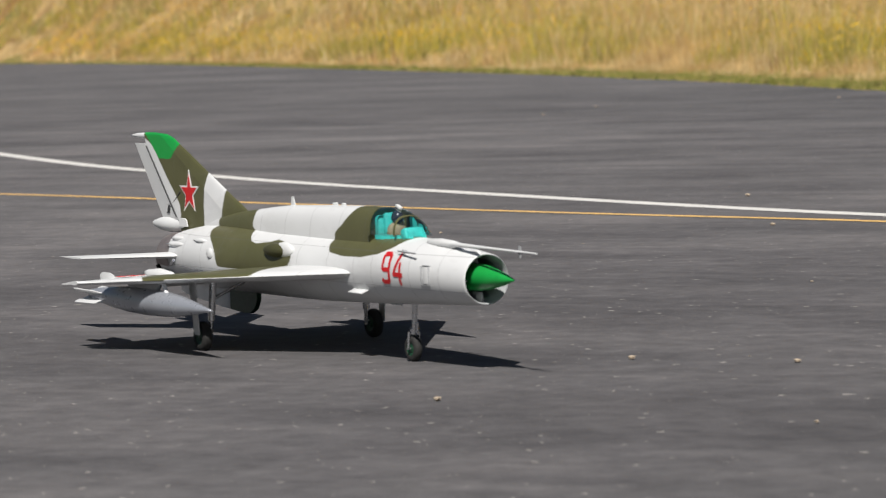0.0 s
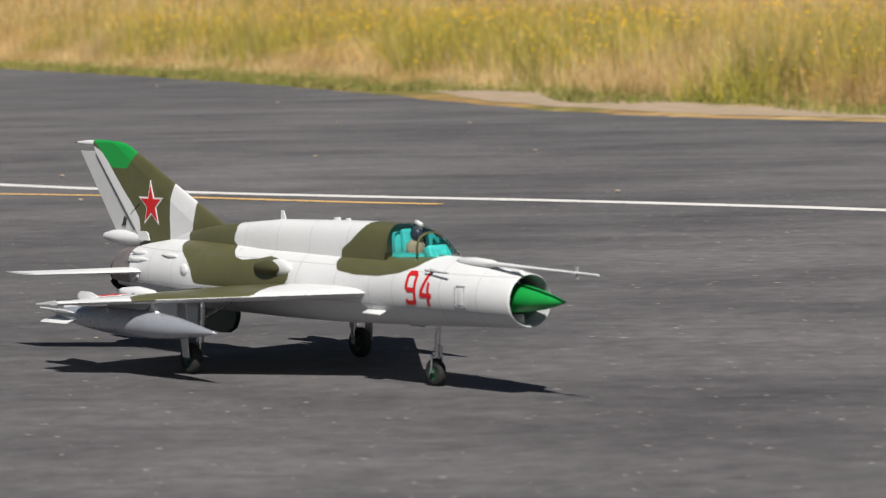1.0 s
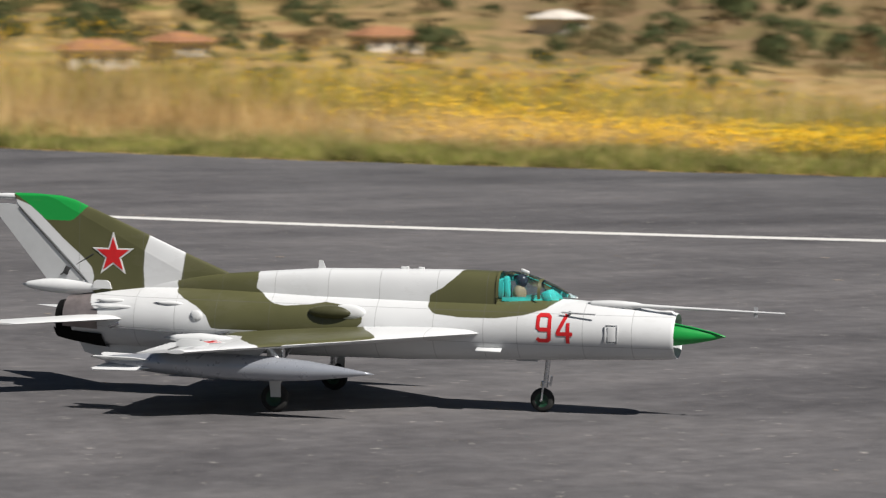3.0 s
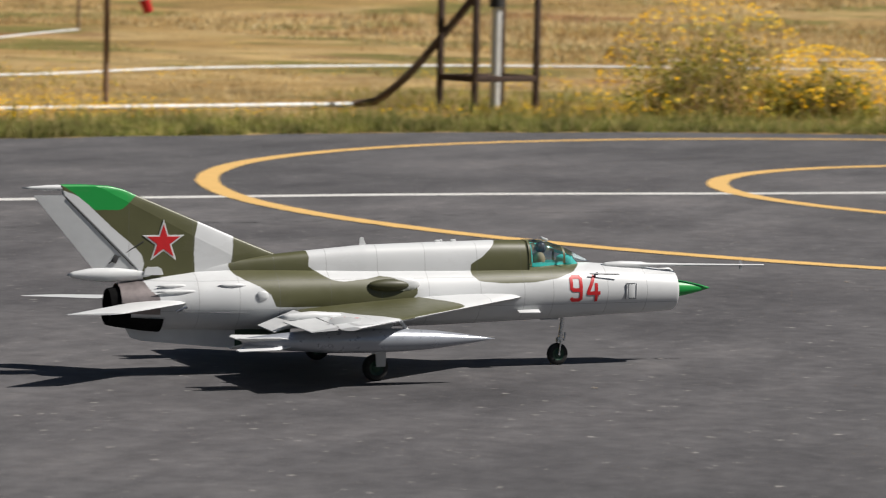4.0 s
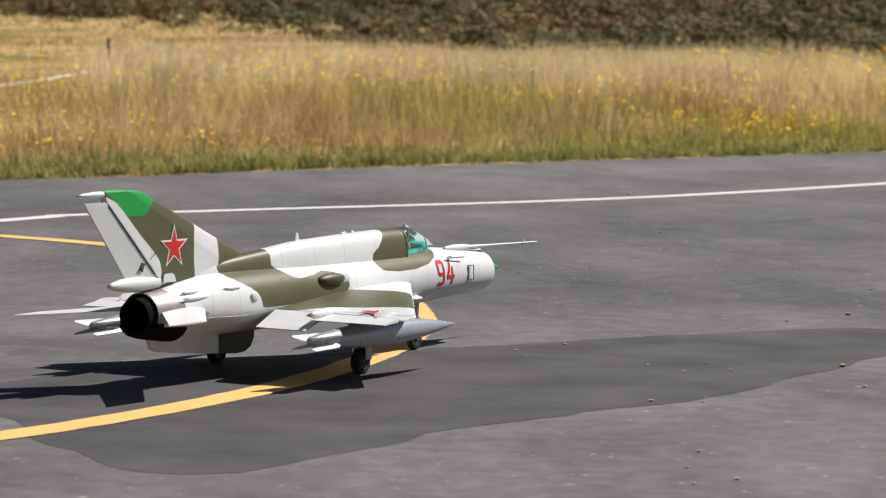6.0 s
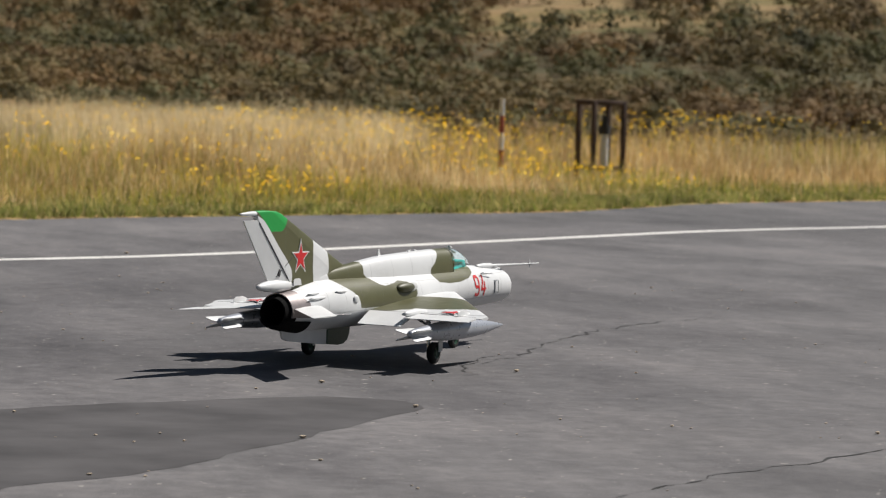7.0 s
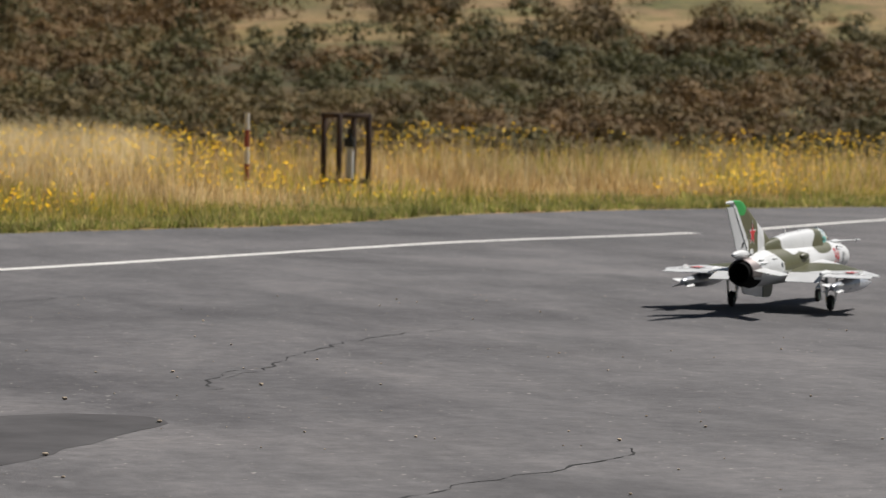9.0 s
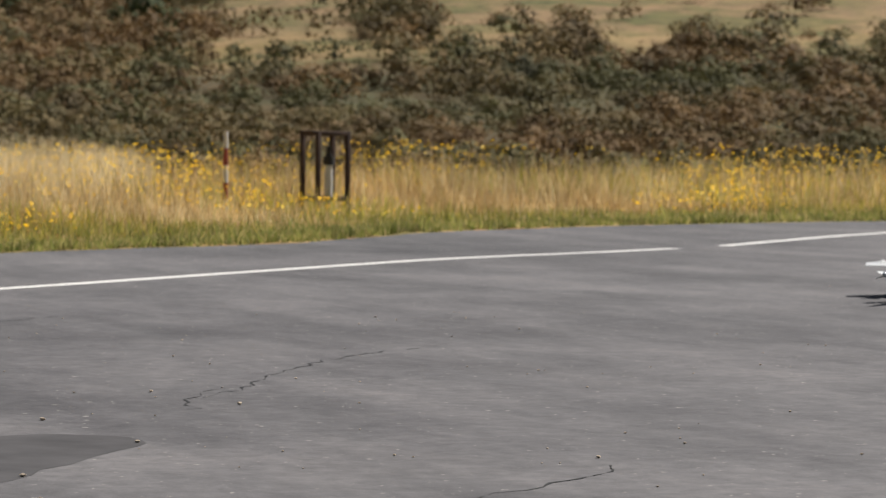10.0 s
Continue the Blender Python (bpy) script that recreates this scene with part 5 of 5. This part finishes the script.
def build_stand(x, y, w, h, turn, label):
    """Open steel stand with a white standpipe and a dark valve."""
    base = new("pipe_stand")
    base.matrix_world = pose(x, y, 0, 0, 0, turn)
    tagged(base, label, "pipe stand")
    for sx, sy in ((-1, -1), (1, -1), (-1, 1), (1, 1)):
        bm = bmesh.new()
        box_bm(bm, 0.055, 0.055, h, pose(sx * w / 2, sy * w / 3, h / 2), 0.005)
        part("post", bm, M_RUST, base)
    for z in (h - 0.03, h * 0.2):
        for sy in (-1, 1):
            bm = bmesh.new()
            box_bm(bm, w, 0.05, 0.06, pose(0, sy * w / 3, z), 0.004)
            part("crossbar", bm, M_RUST, base)
        for sx in (-1, 1):
            bm = bmesh.new()
            box_bm(bm, 0.05, w * 0.66, 0.06, pose(sx * w / 2, 0, z), 0.004)
            part("crossbar", bm, M_RUST, base)
    bm = bmesh.new()
    rod_bm(bm, (w * 0.12, 0, 0), (w * 0.12, 0, h * 0.62), 0.05, n=16)
    part("standpipe", bm, M_PIPE, base, "white standpipe")
    bm = bmesh.new()
    rod_bm(bm, (w * 0.12, 0, h * 0.60), (w * 0.12, 0, h * 0.70), 0.075, n=16)
    rod_bm(bm, (w * 0.12, 0, h * 0.70), (w * 0.12, 0, h * 0.82), 0.035, n=12)
    part("valve", bm, M_DARK, base, "dark valve head")


def build_tube(name, pts, r, mat, label, cat):
    cu = bpy.data.curves.new(name, "CURVE")
    cu.dimensions = "3D"
    sp = cu.splines.new("POLY")
    path = smooth_poly(pts, 0.12)
    sp.points.add(len(path) - 1)
    for q, v in zip(sp.points, path):
        q.co = (*v, 1)
    cu.bevel_depth, cu.bevel_resolution, cu.use_fill_caps = r, 3, True
    tmp = bpy.data.objects.new(name, cu)
    scene.collection.objects.link(tmp)
    bpy.context.view_layer.update()
    me = bpy.data.meshes.new_from_object(tmp)
    bpy.data.objects.remove(tmp)
    me.materials.clear()
    me.materials.append(mat)
    return tagged(new(name, me), label, cat)


build_stand(26.62, 10.16, 0.80, 1.75, -30, "dark rusty open steel stand around a white standpipe")
build_stand(44.5, -16.2, 0.47, 1.06, -70, "small dark steel stand with a white standpipe in the grass")
build_tube("white_pipe", [(17, 17, 0.06), (23.4, 13.0, 0.06), (26.1, 11.35, 0.06)], 0.026, M_PIPE, "long white irrigation pipe lying in the grass", "pipe")
build_tube("hose", [(26.05, 11.38, 0.06), (26.2, 11.2, 0.09), (26.3, 10.9, 0.35), (26.45, 10.55, 0.8), (26.55, 10.3, 1.15)], 0.04, M_HOSE, "brown hose rising from the pipe to the stand", "hose")
for pts in ([(27, 20.5, 0.03), (30.4, 17.6, 0.03), (34.6, 17.0, 0.03), (38.7, 14.9, 0.03), (42, 11, 0.03), (43, 8, 0.03)], [(41.5, 4.2, 0.03), (42.8, 2.9, 0.10), (45.2, 0.9, 0.14), (50.8, -2.6, 0.20), (60.6, -4.7, 0.30)],
            [(36, 22, 0.03), (44.8, 25.0, 0.03), (51.2, 26.7, 0.03)], [(44, 13.5, 0.03), (48.5, 10.8, 0.03), (51.2, 10.0, 0.03)]):
    build_tube("white_pipe", pts, 0.020, M_PIPE, "white irrigation pipe running through the meadow", "pipe")


def build_marker_post(x, y, h, striped):
    base = new("marker_post")
    base.location = (x, y, 0)
    tagged(base, "thin red and white striped marker pole" if striped else "brown wooden post standing in the grass", "post")
    n = 5 if striped else 1
    for k in range(n):
        bm = bmesh.new()
        rod_bm(bm, (0.03 * k / n if striped else 0, 0, h * k / n), (0.03 * (k + 1) / n if striped else 0, 0, h * (k + 1) / n), 0.03, n=12)
        part("shaft", bm, (M_FADED if k % 2 else M_PIPE) if striped else M_WOODP, base)
    return base


build_marker_post(43.95, -14.75, 1.05, True)
build_marker_post(24.79, 13.47, 1.5, False)
build_marker_post(60.6, -4.7, 0.8, False)
build_marker_post(51.2, 26.7, 0.7, False)
sock = new("windsock")
sock.location = (24.75, 13.2, 1.42)
tagged(sock, "drooping white windsock with a red end", "windsock")
for k in range(4):
    bm = bmesh.new()
    rod_bm(bm, (0.04 * k, -0.03 * k, -0.12 * k), (0.04 * (k + 1), -0.03 * (k + 1), -0.12 * (k + 1)), 0.075 - 0.007 * k, 0.068 - 0.007 * k, n=16)
    part("band", bm, M_RED if k == 3 else M_PIPE, sock, "red band" if k == 3 else "")


def build_house(bearing, r, w, dpt, h, turn, roof):
    x, y = 0 + r * math.sin(radians(bearing)), -2.5 + r * math.cos(radians(bearing))
    z = float(terrain(np.array([x]), np.array([y]))[0])
    base = new("house")
    base.matrix_world = pose(x, y, z - 0.8, 0, 0, turn)
    tagged(base, "distant plastered house with a low pitched roof", "house", "houses in the valley")
    bm = bmesh.new()
    box_bm(bm, w, dpt, h + 0.8, pose(0, 0, (h + 0.8) / 2))
    part("wall", bm, M_WALL, base, smooth=False)
    bm = bmesh.new()
    pts = [(-w / 2 - .6, -dpt / 2 - .6, 0), (w / 2 + .6, -dpt / 2 - .6, 0), (w / 2 + .6, dpt / 2 + .6, 0), (-w / 2 - .6, dpt / 2 + .6, 0), (-w / 4, 0, h * 0.6), (w / 4, 0, h * 0.6)]
    v = [bm.verts.new((a, b, c + h + 0.8)) for a, b, c in pts]
    for f in ((0, 1, 5, 4), (2, 3, 4, 5), (1, 2, 5), (3, 0, 4), (3, 2, 1, 0)):
        bm.faces.new([v[i] for i in f])
    part("roof", bm, roof, base, smooth=False)
    for k in (-1, 0, 1):
        bm = bmesh.new()
        box_bm(bm, w * 0.14, 0.16, h * 0.45, pose(k * w * 0.3, -dpt / 2, 0.8 + h * 0.5))
        part("window", bm, M_PANE, base, smooth=False)


for b, r, w, dpt, h, turn, rf in ((23.6, 288, 9.5, 7, 2.6, -10, M_ROOF), (25.0, 296, 7, 6, 2.4, 20, M_ROOF), (19.3, 318, 5.5, 5, 1.8, 0, M_ROOF), (21.4, 325, 7, 5, 1.7, 10, M_WALL), (17.3, 372, 5, 4, 1.8, 0, M_WALL),
                                  (14.2, 330, 6, 5, 2.0, 15, M_ROOF), (28.5, 310, 9, 6, 2.4, 0, M_ROOF), (31.5, 340, 8, 6, 2.3, 30, M_WALL)):
    build_house(b, r, w * 0.6, dpt * 0.6, h * 0.6, turn, rf)


def build_pebbles():
    bm = bmesh.new()
    bmesh.ops.create_icosphere(bm, subdivisions=1, radius=1.0)
    rp = random.Random(4)
    for v in bm.verts:
        v.co *= rp.uniform(0.75, 1.15)
        v.co.z *= 0.65
    me = bpy.data.meshes.new("pebble")
    bm.to_mesh(me)
    bm.free()
    me.materials.append(M_STONE)
    spots = [(-19.4, 52.7), (-18.6, 48.8), (-16.7, 55.1), (-8.3, 26.3), (-9.4, 29.2), (-6.57, 19.56), (-6.02, 19.53), (-6.71, 18.37), (-12.3, 45.7), (-9.8, 38.7), (-8.2, 31.6), (-6.6, 32.1), (-8.35, 38.0),
             (-5.04, 26.5), (-1.58, 33.2), (-2.08, 28.95), (-3.2, 28.7), (2.9, 25.0), (4.7, 19.1), (4.94, 18.9), (5.2, 22.05), (1.2, 9.0), (9.47, -0.85), (11.05, -1.14), (18.51, -7.36), (16.95, -6.48), (15.85, -5.77),
             (15.99, -8.03), (17.96, -6.34), (19.24, -7.15), (27.5, -7.2)]
    big = len(spots)
    for _ in range(90):
        k = rp.random()
        x = -9 + 38 * k
        spots.append((x + rp.uniform(-4, 4), 24 - 36 * k + rp.uniform(-6, 6)))
    for _ in range(170):
        spots.append((rp.uniform(12, 25), rp.uniform(-12, -4.5)))
    for i, (x, y) in enumerate(spots):
        s = rp.uniform(0.007, 0.0115) * (1 + 0.018 * math.hypot(x, y)) if i < big else rp.uniform(0.003, 0.008)
        ob = new("pebble", me)
        ob.matrix_world = pose(x, y, s * 0.55, 0, 0, rp.uniform(0, 360)) @ Matrix.Diagonal((s * rp.uniform(0.8, 1.5), s, s, 1))
        tagged(ob, "small tan pebble lying on the asphalt", "pebble", "pebbles on the runway")


build_pebbles()


# ---------------------------------------------------------------- movement
JET_ROWS = [
    (0, -7.946, 19.950, -37.04),
    (0.5, -6.389, 18.890, -38.98),
    (1, -4.606, 17.185, -41.68),
    (1.5, -2.709, 15.040, -43.25),
    (2, -1.179, 12.569, -45.43),
    (2.5, 0.525, 10.403, -45.83),
    (2.7, 1.257, 9.583, -45.57),
    (3.8, 5.730, 4.677, -51.31),
    (4, 6.588, 3.739, -48.60),
    (4.3, 8.071, 2.264, -43.89),
    (4.5, 9.195, 1.406, -41.08),
    (4.8, 10.735, 0.354, -39.70),
    (5, 11.714, -0.351, -39.80),
    (5.2, 12.677, -1.057, -39.85),
    (6.5, 17.592, -5.262, -39.97),
    (7, 19.136, -6.846, -41.59),
    (7.5, 20.717, -8.402, -42.34),
    (8, 21.947, -9.828, -43.11),
    (8.5, 22.827, -11.123, -42.48),
    (9, 23.497, -12.262, -41.51),
    (9.5, 24.970, -13.730, -40.82),
    (10, 26.200, -15.200, -40.25),
]


def motions():
    walk(JET, [(t, pose(x, y, 0, 0, 0, h)) for t, x, y, h in JET_ROWS])
    for wheel in WHEELS:
        # the wheels turn steadily while the jet rolls
        base = wheel.location.copy()
        walk(wheel, [(k / 10, pose(base.x, base.y, base.z, 0, 40 * k)) for k in range(101)])


# the clip's camera opens up in the middle of its pan
EXPOSURE = [(0, 0.30), (2.0, 0.38), (2.7, 0.38), (4.0, 0.20), (4.5, 0.14), (5.0, -0.04), (5.2, 0.0), (6.5, 0.62), (7.0, 0.40), (7.5, 0.18), (8.5, 0.15), (9.0, 0.34), (10, 0.48)]
walk(cam, [(t, cam_pose(*row)) for t, *row in CAM_ROWS], EXPOSURE)
motions()
